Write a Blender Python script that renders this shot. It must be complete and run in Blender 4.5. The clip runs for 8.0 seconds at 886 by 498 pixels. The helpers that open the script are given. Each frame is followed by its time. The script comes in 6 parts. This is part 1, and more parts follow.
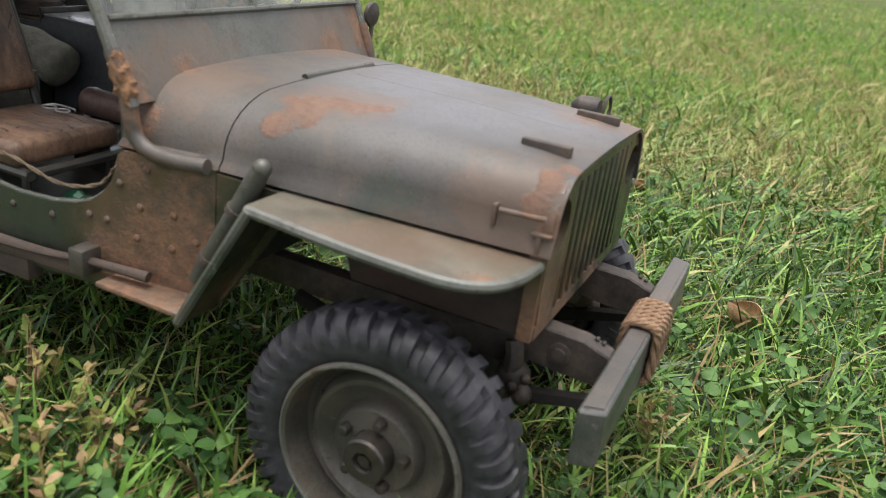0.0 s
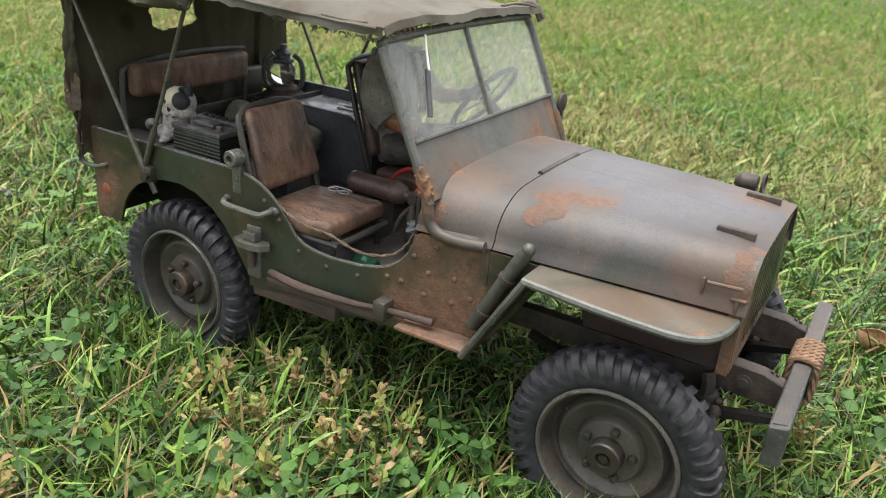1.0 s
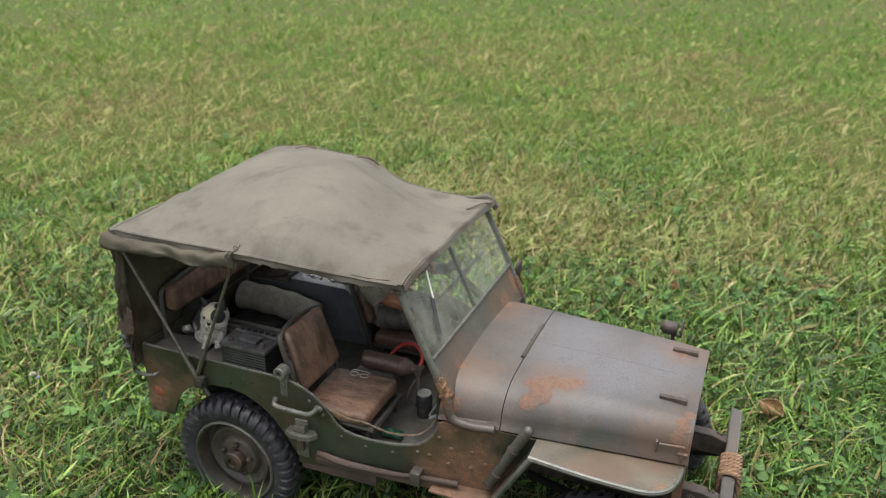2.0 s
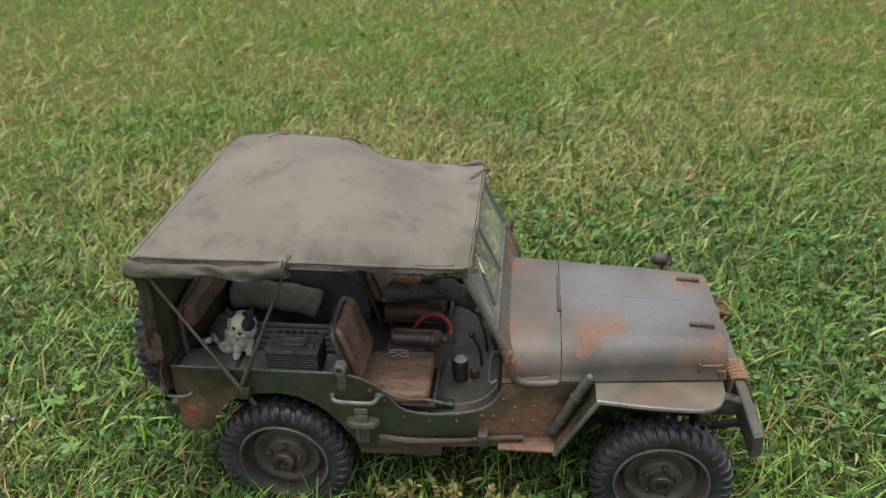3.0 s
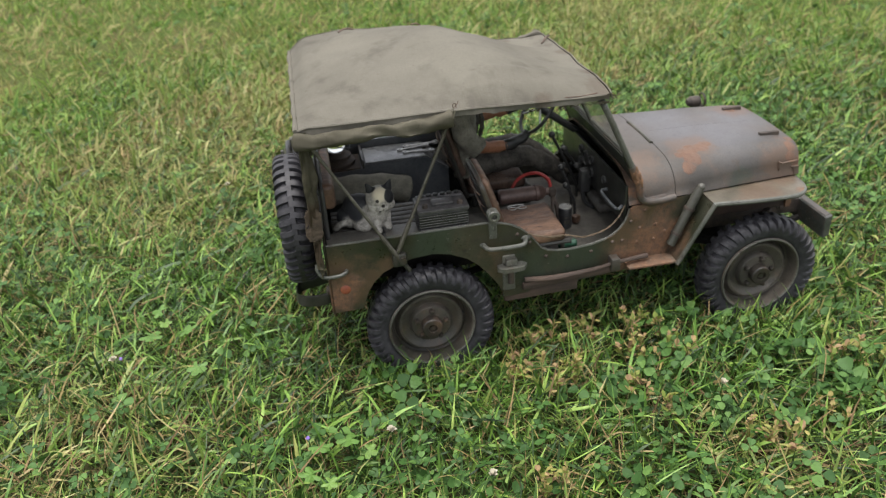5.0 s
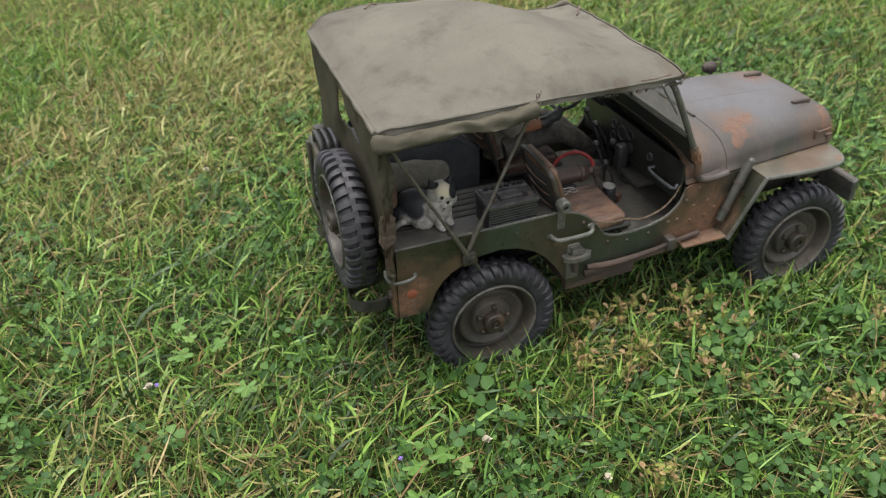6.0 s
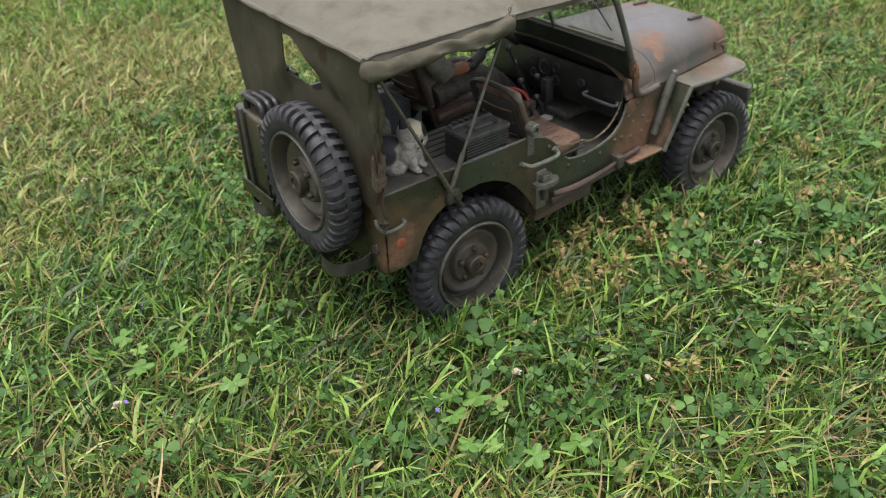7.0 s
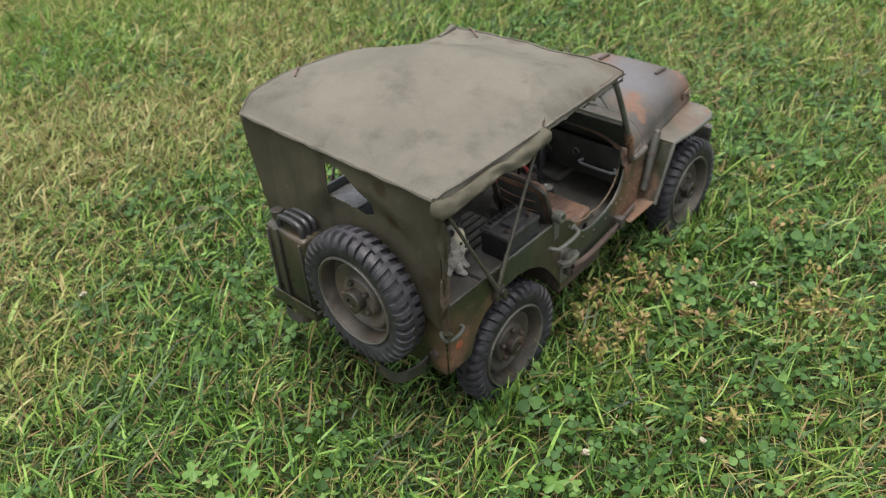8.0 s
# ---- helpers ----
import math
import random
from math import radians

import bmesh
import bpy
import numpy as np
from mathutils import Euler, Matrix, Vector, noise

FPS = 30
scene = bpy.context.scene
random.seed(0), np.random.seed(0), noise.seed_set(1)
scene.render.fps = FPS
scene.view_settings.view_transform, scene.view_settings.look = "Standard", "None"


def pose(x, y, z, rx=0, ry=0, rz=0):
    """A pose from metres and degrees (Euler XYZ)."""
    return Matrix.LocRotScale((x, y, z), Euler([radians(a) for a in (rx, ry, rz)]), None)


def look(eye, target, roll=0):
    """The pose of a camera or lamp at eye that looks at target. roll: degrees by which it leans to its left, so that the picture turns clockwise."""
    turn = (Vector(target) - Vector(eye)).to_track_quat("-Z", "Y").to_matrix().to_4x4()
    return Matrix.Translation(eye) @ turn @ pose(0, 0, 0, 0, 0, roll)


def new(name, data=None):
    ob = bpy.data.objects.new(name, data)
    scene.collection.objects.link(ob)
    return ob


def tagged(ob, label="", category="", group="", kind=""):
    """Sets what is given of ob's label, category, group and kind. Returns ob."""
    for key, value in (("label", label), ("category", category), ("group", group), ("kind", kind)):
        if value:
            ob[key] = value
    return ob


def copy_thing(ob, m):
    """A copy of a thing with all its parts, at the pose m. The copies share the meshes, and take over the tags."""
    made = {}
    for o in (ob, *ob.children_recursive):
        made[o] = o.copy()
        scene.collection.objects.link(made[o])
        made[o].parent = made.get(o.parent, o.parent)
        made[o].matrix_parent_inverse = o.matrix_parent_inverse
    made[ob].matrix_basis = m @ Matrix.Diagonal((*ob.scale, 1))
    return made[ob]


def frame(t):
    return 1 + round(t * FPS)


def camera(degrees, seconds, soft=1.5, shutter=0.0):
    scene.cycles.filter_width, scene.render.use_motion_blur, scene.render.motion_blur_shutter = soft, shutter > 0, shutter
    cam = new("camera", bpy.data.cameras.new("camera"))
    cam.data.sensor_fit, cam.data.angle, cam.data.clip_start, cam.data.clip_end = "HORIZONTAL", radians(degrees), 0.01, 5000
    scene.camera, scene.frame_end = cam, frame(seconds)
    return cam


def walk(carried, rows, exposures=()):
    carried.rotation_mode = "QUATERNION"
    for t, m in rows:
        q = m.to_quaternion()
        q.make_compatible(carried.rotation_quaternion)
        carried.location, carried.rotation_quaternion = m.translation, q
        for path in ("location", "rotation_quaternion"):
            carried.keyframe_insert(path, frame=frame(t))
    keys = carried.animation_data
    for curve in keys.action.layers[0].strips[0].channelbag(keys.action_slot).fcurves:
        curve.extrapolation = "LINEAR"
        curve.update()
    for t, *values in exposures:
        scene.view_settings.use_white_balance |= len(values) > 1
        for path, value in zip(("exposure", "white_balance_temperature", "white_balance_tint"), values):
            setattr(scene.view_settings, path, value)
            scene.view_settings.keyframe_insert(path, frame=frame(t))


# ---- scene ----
cam = camera(58.50, 8.0, 1.0)
PATH = [
    (0, (0.28909, -0.33706, 0.25984), (-0.07589, 0.51199, -0.12213), 7.67),
    (0.2, (0.30240, -0.35189, 0.27831), (-0.08496, 0.48294, -0.11116), 7.47),
    (0.5, (0.29861, -0.37769, 0.30372), (-0.13432, 0.43535, -0.08555), 5.79),
    (0.8, (0.27619, -0.44574, 0.33116), (-0.18731, 0.35209, -0.05472), 4.98),
    (1, (0.26260, -0.47110, 0.33179), (-0.19268, 0.32730, -0.06226), 4.78),
    (1.2, (0.24229, -0.48764, 0.33654), (-0.20754, 0.31505, -0.05577), 4.38),
    (1.5, (0.21646, -0.50671, 0.39020), (-0.22610, 0.30269, 0.00417), 1.82),
    (1.8, (0.23594, -0.56148, 0.49510), (-0.16080, 0.26909, 0.10506), 0.19),
    (2, (0.23021, -0.57674, 0.52755), (-0.11962, 0.27070, 0.12824), 0.40),
    (2.2, (0.18124, -0.57295, 0.48339), (-0.08101, 0.30721, 0.08775), 1.32),
    (3.3, (0.02316, -0.64198, 0.60086), (-0.07004, 0.20967, 0.08510), -1.85),
    (3.5, (0.00558, -0.64787, 0.54582), (-0.08343, 0.20096, 0.02471), -1.55),
    (3.7, (-0.02806, -0.67078, 0.45638), (-0.07140, 0.18812, -0.05083), 0.28),
    (4, (-0.03859, -0.67517, 0.41795), (-0.01155, 0.20548, -0.05505), -1.99),
    (4.2, (-0.07590, -0.67042, 0.42526), (0.00355, 0.20539, -0.05100), -3.63),
    (4.5, (-0.16079, -0.70409, 0.43772), (-0.04894, 0.16709, -0.04034), -4.05),
    (4.7, (-0.21127, -0.72226, 0.46386), (-0.09222, 0.14169, -0.02545), -3.62),
    (5.8, (-0.33548, -0.66149, 0.54871), (-0.10963, 0.14827, 0.00716), -4.29),
    (6, (-0.39368, -0.61877, 0.53121), (-0.12586, 0.15669, -0.04058), -2.08),
    (6.2, (-0.43172, -0.59194, 0.48845), (-0.11040, 0.15823, -0.08660), -0.59),
    (6.5, (-0.45636, -0.58133, 0.43857), (-0.04527, 0.14716, -0.10944), -1.69),
    (6.8, (-0.48411, -0.55848, 0.45263), (-0.02936, 0.12554, -0.11787), -1.90),
    (7, (-0.53308, -0.55213, 0.45969), (-0.03944, 0.11789, -0.09474), -2.56),
    (7.2, (-0.57444, -0.55592, 0.54357), (-0.06529, 0.09429, -0.02108), -2.95),
    (7.5, (-0.61866, -0.52602, 0.61551), (-0.09215, 0.09961, 0.03985), -6.48),
    (7.7, (-0.61292, -0.47363, 0.62730), (-0.07450, 0.13620, 0.04661), -7.89),
    (8, (-0.60338, -0.44301, 0.57238), (-0.02279, 0.12042, -0.01540), -4.31),
]
EXPOSURES = [(0.0, 1.36), (0.5, 1.51), (1.0, 1.52), (1.5, 1.48), (2.0, 1.22), (3.5, 1.0), (4.5, 1.22), (6.0, 1.12), (7.0, 1.17), (8.0, 1.15)]
walk(cam, [(t, look(eye, target, roll)) for t, eye, target, roll in PATH], EXPOSURES)

# ---- light ----
cam.data.dof.use_dof = True
cam.data.dof.focus_distance = 0.52
cam.data.dof.aperture_fstop = 13.0

SUN_EL, SUN_AZ = radians(86), radians(240)
world = bpy.data.worlds.new("sky")
scene.world = world
world.use_nodes = True
wn = world.node_tree.nodes
sky = wn.new("ShaderNodeTexSky")
sky.sky_type = "NISHITA"
sky.sun_disc = False
sky.sun_elevation, sky.sun_rotation = SUN_EL, SUN_AZ
sky.dust_density = 4.0
sky.air_density = 1.0
grey = wn.new("ShaderNodeHueSaturation")
grey.inputs["Saturation"].default_value = 0.25
world.node_tree.links.new(sky.outputs[0], grey.inputs["Color"])
world.node_tree.links.new(grey.outputs[0], wn["Background"].inputs[0])
wn["Background"].inputs[1].default_value = 0.15
sun_data = bpy.data.lights.new("sun", "SUN")
sun_data.energy, sun_data.angle, sun_data.color = 1.4, radians(45), (1.0, 0.96, 0.9)
sun = new("sun", sun_data)
sun.rotation_euler = (radians(90) - SUN_EL, 0, math.pi - SUN_AZ)

# ---- materials ----
MM = 0.001


class Nodes:
    """A node material, built up line by line."""

    def __init__(self, name):
        self.mat = bpy.data.materials.new(name)
        self.mat.use_nodes = True
        self.t = self.mat.node_tree
        self.bsdf = self.t.nodes["Principled BSDF"]
        self.out = self.t.nodes["Material Output"]
        self.where = self.t.nodes.new("ShaderNodeNewGeometry").outputs["Position"]

    def put(self, socket, value):
        if isinstance(value, bpy.types.NodeSocket):
            self.t.links.new(value, socket)
        elif isinstance(value, tuple) and len(value) == 3 and socket.type == "RGBA":
            socket.default_value = (*value, 1)
        else:
            socket.default_value = value

    def noise(self, scale, detail=4.0, rough=0.6, vec=None, stretch=None):
        n = self.t.nodes.new("ShaderNodeTexNoise")
        v = vec or self.where
        if stretch:
            m = self.t.nodes.new("ShaderNodeMapping")
            m.inputs["Scale"].default_value = stretch
            self.t.links.new(v, m.inputs["Vector"])
            v = m.outputs[0]
        self.t.links.new(v, n.inputs["Vector"])
        n.inputs["Scale"].default_value, n.inputs["Detail"].default_value, n.inputs["Roughness"].default_value = scale, detail, rough
        return n.outputs["Fac"]

    def ramp(self, fac, lo, hi, a=0.0, b=1.0):
        n = self.t.nodes.new("ShaderNodeMapRange")
        n.interpolation_type = "SMOOTHSTEP"
        for i, v in enumerate((fac, lo, hi, a, b)):
            self.put(n.inputs[i], v)
        return n.outputs[0]

    def math(self, op, a, b=0.5, clamp=False):
        n = self.t.nodes.new("ShaderNodeMath")
        n.operation, n.use_clamp = op, clamp
        self.put(n.inputs[0], a)
        self.put(n.inputs[1], b)
        return n.outputs[0]

    def mix(self, fac, a, b):
        n = self.t.nodes.new("ShaderNodeMix")
        n.data_type = "RGBA"
        self.put(n.inputs[0], fac)
        self.put(n.inputs[6], a)
        self.put(n.inputs[7], b)
        return n.outputs[2]

    def spots(self, centres, wobble=0.5, scale=90.0, lo=-0.05, hi=0.55):
        """How far a place lies inside ragged patches, given in millimetres as x, y, z, radius."""
        edge = self.math("MULTIPLY", self.math("SUBTRACT", self.noise(scale, 6.0, 0.75), 0.5), wobble * 3)
        best = None
        for x, y, z, r in centres:
            d = self.t.nodes.new("ShaderNodeVectorMath")
            d.operation = "DISTANCE"
            self.t.links.new(self.where, d.inputs[0])
            d.inputs[1].default_value = (x * MM, y * MM, z * MM)
            near = self.math("SUBTRACT", 1.0, self.math("DIVIDE", d.outputs["Value"], r * MM))
            best = near if best is None else self.math("MAXIMUM", best, near)
        return self.ramp(self.math("ADD", best, edge), lo, hi)

    def bump(self, height, strength=0.3, distance=0.0005):
        n = self.t.nodes.new("ShaderNodeBump")
        n.inputs["Strength"].default_value, n.inputs["Distance"].default_value = strength, distance
        self.t.links.new(height, n.inputs["Height"])
        self.t.links.new(n.outputs[0], self.bsdf.inputs["Normal"])

    def done(self, colour, rough=0.6, metal=0.0, spec=0.5):
        self.put(self.bsdf.inputs["Base Color"], colour)
        self.put(self.bsdf.inputs["Roughness"], rough)
        self.put(self.bsdf.inputs["Metallic"], metal)
        self.bsdf.inputs["Specular IOR Level"].default_value = spec
        return self.mat


RUST = [
    (196, 36, 179, 9),
    (50, -93, 103, 34), (24, -96, 97, 20), (68, -93, 112, 24), (60, -93, 132, 12), (36, -95, 146, 14), (30, -95, 180, 15), (18, 94, 198, 16), (26, 94, 186, 16), (34, -92, 168, 13), (30, -60, 183, 9), (30, 60, 184, 12),
    (-250, -105, 106, 20), (-240, -105, 120, 13), (-258, -100, 100, 14), (217, -66, 118, 22), (217, -30, 106, 22), (217, 10, 106, 18),
    (50, -103, 93, 34), (66, -97, 140, 16), (204, -104, 146, 10),
]


FLAKES = [
    (126, -45, 181, 8), (118, -52, 181, 10), (109, -52, 181, 11), (99, -57, 180, 10), (91, -60, 180, 6), (104, -66, 179, 11), (96, -76, 175, 9),
    (211, -60, 175, 8), (208, -70, 168, 8), (214, -50, 176, 6), (216, -66, 160, 8),
]
# pale bluish sky sheen on the bonnet top, put into the colour
SKY_SHEEN = [(118, -4, 182, 60), (150, -20, 182, 66), (110, 30, 182, 56), (185, 12, 180, 50)]
GREEN = [(-30, -98, 106, 40), (-70, -101, 104, 26), (-160, -105, 150, 30), (150, -76, 150, 18), (60, -94, 128, 14)]
STAIN = [(45, -93, 118, 46), (217, -60, 130, 40), (35, -60, 178, 40), (30, 60, 180, 45), (200, -70, 160, 34), (-245, -105, 125, 34), (110, -50, 181, 30), (20, 80, 195, 40), (204, 40, 178, 34), (160, -100, 146, 30), (-222, -105, 122, 16), (-205, -105, 134, 14)]


def paint(name, green, dusty, dust=0.5, rust=True, rough=0.48, wear=0.5, faded=False, mottle=0.7):
    n = Nodes(name)
    big, mid, fine = n.noise(14, 5), n.noise(60, 6, 0.7), n.noise(420, 4, 0.7)
    col = n.mix(n.ramp(n.math("ADD", big, n.math("MULTIPLY", mid, 0.35)), 0.50, 0.86), green, dusty)
    col = n.mix(n.ramp(n.noise(26, 6, 0.7), 0.50, 0.74, 0.0, dust * 0.7 * mottle), col, (0.17, 0.100, 0.062))
    col = n.mix(n.ramp(mid, 0.3, 0.75, 0.0, (0.15 if faded else 0.45) * mottle), col, tuple(0.45 * c for c in green))
    col = n.mix(n.ramp(n.noise(18, 5, 0.6, stretch=(1.0, 1.6, 1.0)), 0.54, 0.74, 0.0, (0.08 if faded else 0.5) * mottle), col, tuple(min(1, 1.45 * c + 0.006 * k) for k, c in enumerate(dusty)))
    # besides the fading, the sky's reflection is painted on as pale patches
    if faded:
        col = n.mix(n.math("MULTIPLY", n.spots(SKY_SHEEN, 0.22, 24, -0.1, 0.9), 0.72), col, (0.108, 0.106, 0.116))
    if rust:
        col = n.mix(n.math("MULTIPLY", n.spots(GREEN, 0.8, 45), 0.55), col, (0.030, 0.044, 0.031))
    col = n.mix(n.ramp(n.noise(95, 8, 0.85), 0.54, 0.64, 0.0, 0.6 * mottle), col, tuple(0.35 * c for c in green))
    streak = n.ramp(n.noise(60, 6, 0.75, stretch=(1.0, 1.0, 0.12)), 0.57, 0.70, 0.0, 0.5)
    col = n.mix(streak, col, (0.055, 0.036, 0.024))
    col = n.mix(n.ramp(n.noise(700, 4, 0.8), 0.47, 0.70, 0.0, 0.55), col, tuple(0.4 * c for c in green))
    scratch = n.ramp(n.noise(120, 5, 0.8, stretch=(0.25, 1.0, 2.2)), 0.665, 0.69, 0.0, wear * 0.6)
    col = n.mix(scratch, col, tuple(min(1, 2.0 * c + 0.02) for c in dusty))
    edge = 0.60 if wear > 0.85 else 0.65
    chips = n.ramp(n.noise(230, 6, 0.85), edge, edge + 0.02, 0.0, wear)
    col = n.mix(chips, col, (0.19, 0.19, 0.165))
    if wear > 0.85:
        col = n.mix(n.ramp(n.noise(150, 6, 0.85), 0.56, 0.60, 0.0, 0.85), col, (0.022, 0.017, 0.013))
    rg = n.ramp(mid, 0.3, 0.8, rough - (0.02 if faded else 0.1), rough + (0.08 if faded else 0.2))
    high = n.math("ADD", n.math("MULTIPLY", fine, 0.28), n.math("MULTIPLY", mid, 0.4))
    high = n.math("SUBTRACT", high, n.math("MULTIPLY", chips, 0.35))
    if rust:
        stain = n.spots(STAIN, 0.7, 40)
        col = n.mix(n.math("MULTIPLY", stain, 0.45), col, (0.115, 0.066, 0.040))
        mask = n.spots(RUST)
        rusty = n.mix(n.ramp(n.noise(150, 6, 0.8), 0.35, 0.65), (0.20, 0.098, 0.050), (0.092, 0.050, 0.032))
        col = n.mix(n.math("MULTIPLY", mask, n.ramp(n.noise(70, 6, 0.8), 0.3, 0.6, 0.2, 0.85)), col, rusty)
        flake = n.math("MULTIPLY", n.spots(FLAKES, 0.40, 90, 0.10, 0.36), n.ramp(n.noise(110, 6, 0.85), 0.34, 0.58, 0.3, 0.92))
        col = n.mix(flake, col, n.mix(n.ramp(n.noise(220, 5, 0.8), 0.35, 0.65), (0.165, 0.086, 0.052), (0.100, 0.055, 0.038)))
        mask = n.math("MAXIMUM", mask, flake)
        rg = n.math("ADD", rg, n.math("MULTIPLY", mask, 0.3), True)
        high = n.math("ADD", high, n.math("MULTIPLY", n.math("MULTIPLY", mask, fine), 1.6))
    n.bump(high, 0.6, 0.0006)
    return n.done(col, rg)


def plain(name, a, b, scale=120.0, rough=0.6, metal=0.0, bump=0.2, spec=0.5, stretch=None):
    n = Nodes(name)
    f = n.noise(scale, 6, 0.7, stretch=stretch)
    g = n.noise(scale * 0.15, 4)
    col = n.mix(n.ramp(n.math("ADD", n.math("MULTIPLY", f, 0.6), n.math("MULTIPLY", g, 0.4)), 0.35, 0.65), a, b)
    speck = n.noise(min(1400, scale * 6), 4, 0.75)
    col = n.mix(n.ramp(speck, 0.46, 0.70, 0.0, 0.45), col, tuple(0.45 * c for c in a))
    n.bump(n.math("ADD", f, n.math("MULTIPLY", speck, 0.35)), bump, 0.0006)
    return n.done(col, n.ramp(g, 0.3, 0.7, rough - 0.08, rough + 0.1), metal, spec)


def canvas_material(name, a, b, dark):
    n = Nodes(name)
    big, mid = n.noise(13, 4, 0.6), n.noise(45, 5, 0.6)
    col = n.mix(n.ramp(n.math("ADD", n.math("MULTIPLY", big, 0.75), n.math("MULTIPLY", n.noise(5, 3), 0.25)), 0.28, 0.70), a, b)
    col = n.mix(n.ramp(n.noise(75, 6, 0.75), 0.58, 0.70, 0.0, 0.22), col, (0.30, 0.285, 0.235))
    col = n.mix(n.ramp(mid, 0.55, 0.8, 0.0, 0.22), col, dark)
    col = n.mix(n.ramp(n.noise(190, 4, 0.7), 0.62, 0.72, 0.0, 0.35), col, dark)
    col = n.mix(n.math("MULTIPLY", n.spots([(0, -88, 270, 22), (0, -50, 272, 12), (0, 20, 272, 14), (-50, 88, 268, 14), (-128, 96, 290, 12), (-60, -104, 270, 10)], 0.6, 50), 0.4), col, (0.105, 0.070, 0.047))
    col = n.mix(n.spots([(-268, -55, 262, 9), (-268, -62, 232, 10), (-268, -96, 185, 14), (-272, -105, 170, 14), (-264, -114, 192, 20), (-262, -112, 160, 16)], 0.3, 60), col, (0.075, 0.055, 0.035))
    weave = []
    for axis in ((1, 0.2, 0), (0.2, 1, 0.6)):
        w = n.t.nodes.new("ShaderNodeTexNoise")
        m = n.t.nodes.new("ShaderNodeMapping")
        m.inputs["Scale"].default_value = tuple(900 * v + 60 for v in axis)
        n.t.links.new(n.where, m.inputs["Vector"])
        n.t.links.new(m.outputs[0], w.inputs["Vector"])
        w.inputs["Scale"].default_value, w.inputs["Detail"].default_value = 1.0, 1.0
        weave.append(w.outputs["Fac"])
    cloth = n.math("ADD", weave[0], weave[1])
    n.bump(n.math("ADD", n.math("MULTIPLY", cloth, 0.35), mid), 0.35, 0.0009)
    fold = n.ramp(n.noise(30, 5, 0.6, stretch=(1.0, 1.0, 0.18)), 0.5, 0.75, 0.0, 0.5)
    col = n.mix(fold, col, dark)
    col = n.mix(n.math("MULTIPLY", cloth, 0.18), col, dark)
    n.done(col, 0.9, 0.0, 0.2)
    tr, mix = n.t.nodes.new("ShaderNodeBsdfTranslucent"), n.t.nodes.new("ShaderNodeMixShader")
    n.put(tr.inputs[0], col)
    mix.inputs[0].default_value = 0.42
    n.t.links.new(n.bsdf.outputs[0], mix.inputs[1])
    n.t.links.new(tr.outputs[0], mix.inputs[2])
    n.t.links.new(mix.outputs[0], n.out.inputs[0])
    return n.mat


PAINT = paint("olive_paint", (0.020, 0.023, 0.013), (0.046, 0.041, 0.027), 0.7, True, 0.36, 0.7, False, 1.0)
PAINT_TOP = paint("faded_bonnet_sheen_paint", (0.044, 0.039, 0.034), (0.074, 0.063, 0.055), 0.6, True, 0.56, 0.6, True, 0.5)
PAINT_RIM = paint("rim_paint", (0.023, 0.024, 0.020), (0.058, 0.051, 0.043), 0.6, False, 0.42)
PAINT_WHEEL = paint("wheel_paint", (0.036, 0.034, 0.028), (0.112, 0.095, 0.077), 0.75, False, 0.45, 0.5, False, 1.0)
PAINT_BAR = paint("bar_paint", (0.034, 0.035, 0.027), (0.078, 0.074, 0.060), 0.4, False, 0.45, 0.7, False, 0.8)
PAINT_HUB = paint("hub_paint", (0.014, 0.013, 0.011), (0.044, 0.036, 0.029), 1.0, False, 0.45, 0.6, False, 1.0)
PAINT_SCREEN = paint("screen_panel_paint", (0.052, 0.053, 0.044), (0.096, 0.091, 0.078), 0.3, True, 0.40, 0.5, False, 0.6)
PAINT_DARK = paint("dark_olive_paint", (0.042, 0.044, 0.042), (0.075, 0.072, 0.066), 0.2, False, 0.5, 0.2)
PAINT_EDGE = paint("worn_green_paint", (0.050, 0.055, 0.044), (0.115, 0.114, 0.098), 0.5, False, 0.42, 0.9)
PAINT_BUMPER = paint("bumper_paint", (0.036, 0.041, 0.038), (0.105, 0.098, 0.090), 1.0, False, 0.42, 0.9)
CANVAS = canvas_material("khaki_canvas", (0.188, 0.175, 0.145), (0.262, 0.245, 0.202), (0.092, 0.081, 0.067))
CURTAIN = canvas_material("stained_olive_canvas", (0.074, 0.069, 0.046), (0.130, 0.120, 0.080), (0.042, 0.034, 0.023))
ROLL = canvas_material("rolled_canvas", (0.105, 0.097, 0.072), (0.172, 0.158, 0.118), (0.06, 0.05, 0.037))
FLOOR = plain("dusty_floor_paint", (0.060, 0.056, 0.049), (0.140, 0.130, 0.114), 60, 0.5, 0, 0.3)
# near-black that puts the shade under the body into the colour
UNDER_SHADE = plain("black_under_shade", (0.006, 0.0058, 0.0055), (0.016, 0.014, 0.012), 120, 0.85, 0, 0.5, 0.2)
# pale grey: sky sheen on the black locker's top, painted as colour
LID_SHEEN = plain("locker_lid_sky_sheen", (0.19, 0.195, 0.20), (0.30, 0.30, 0.30), 70, 0.25, 0, 0.15)
RUBBER = plain("tyre_rubber", (0.013, 0.0125, 0.0150), (0.042, 0.0405, 0.0465), 160, 0.54, 0, 0.35, 0.4)
LEATHER = plain("brown_leather", (0.050, 0.029, 0.020), (0.270, 0.155, 0.100), 80, 0.5, 0, 0.9, stretch=(0.4, 1, 0.35))
LEATHER_DARK = plain("dark_leather", (0.046, 0.029, 0.022), (0.165, 0.103, 0.073), 80, 0.45, 0, 0.7)
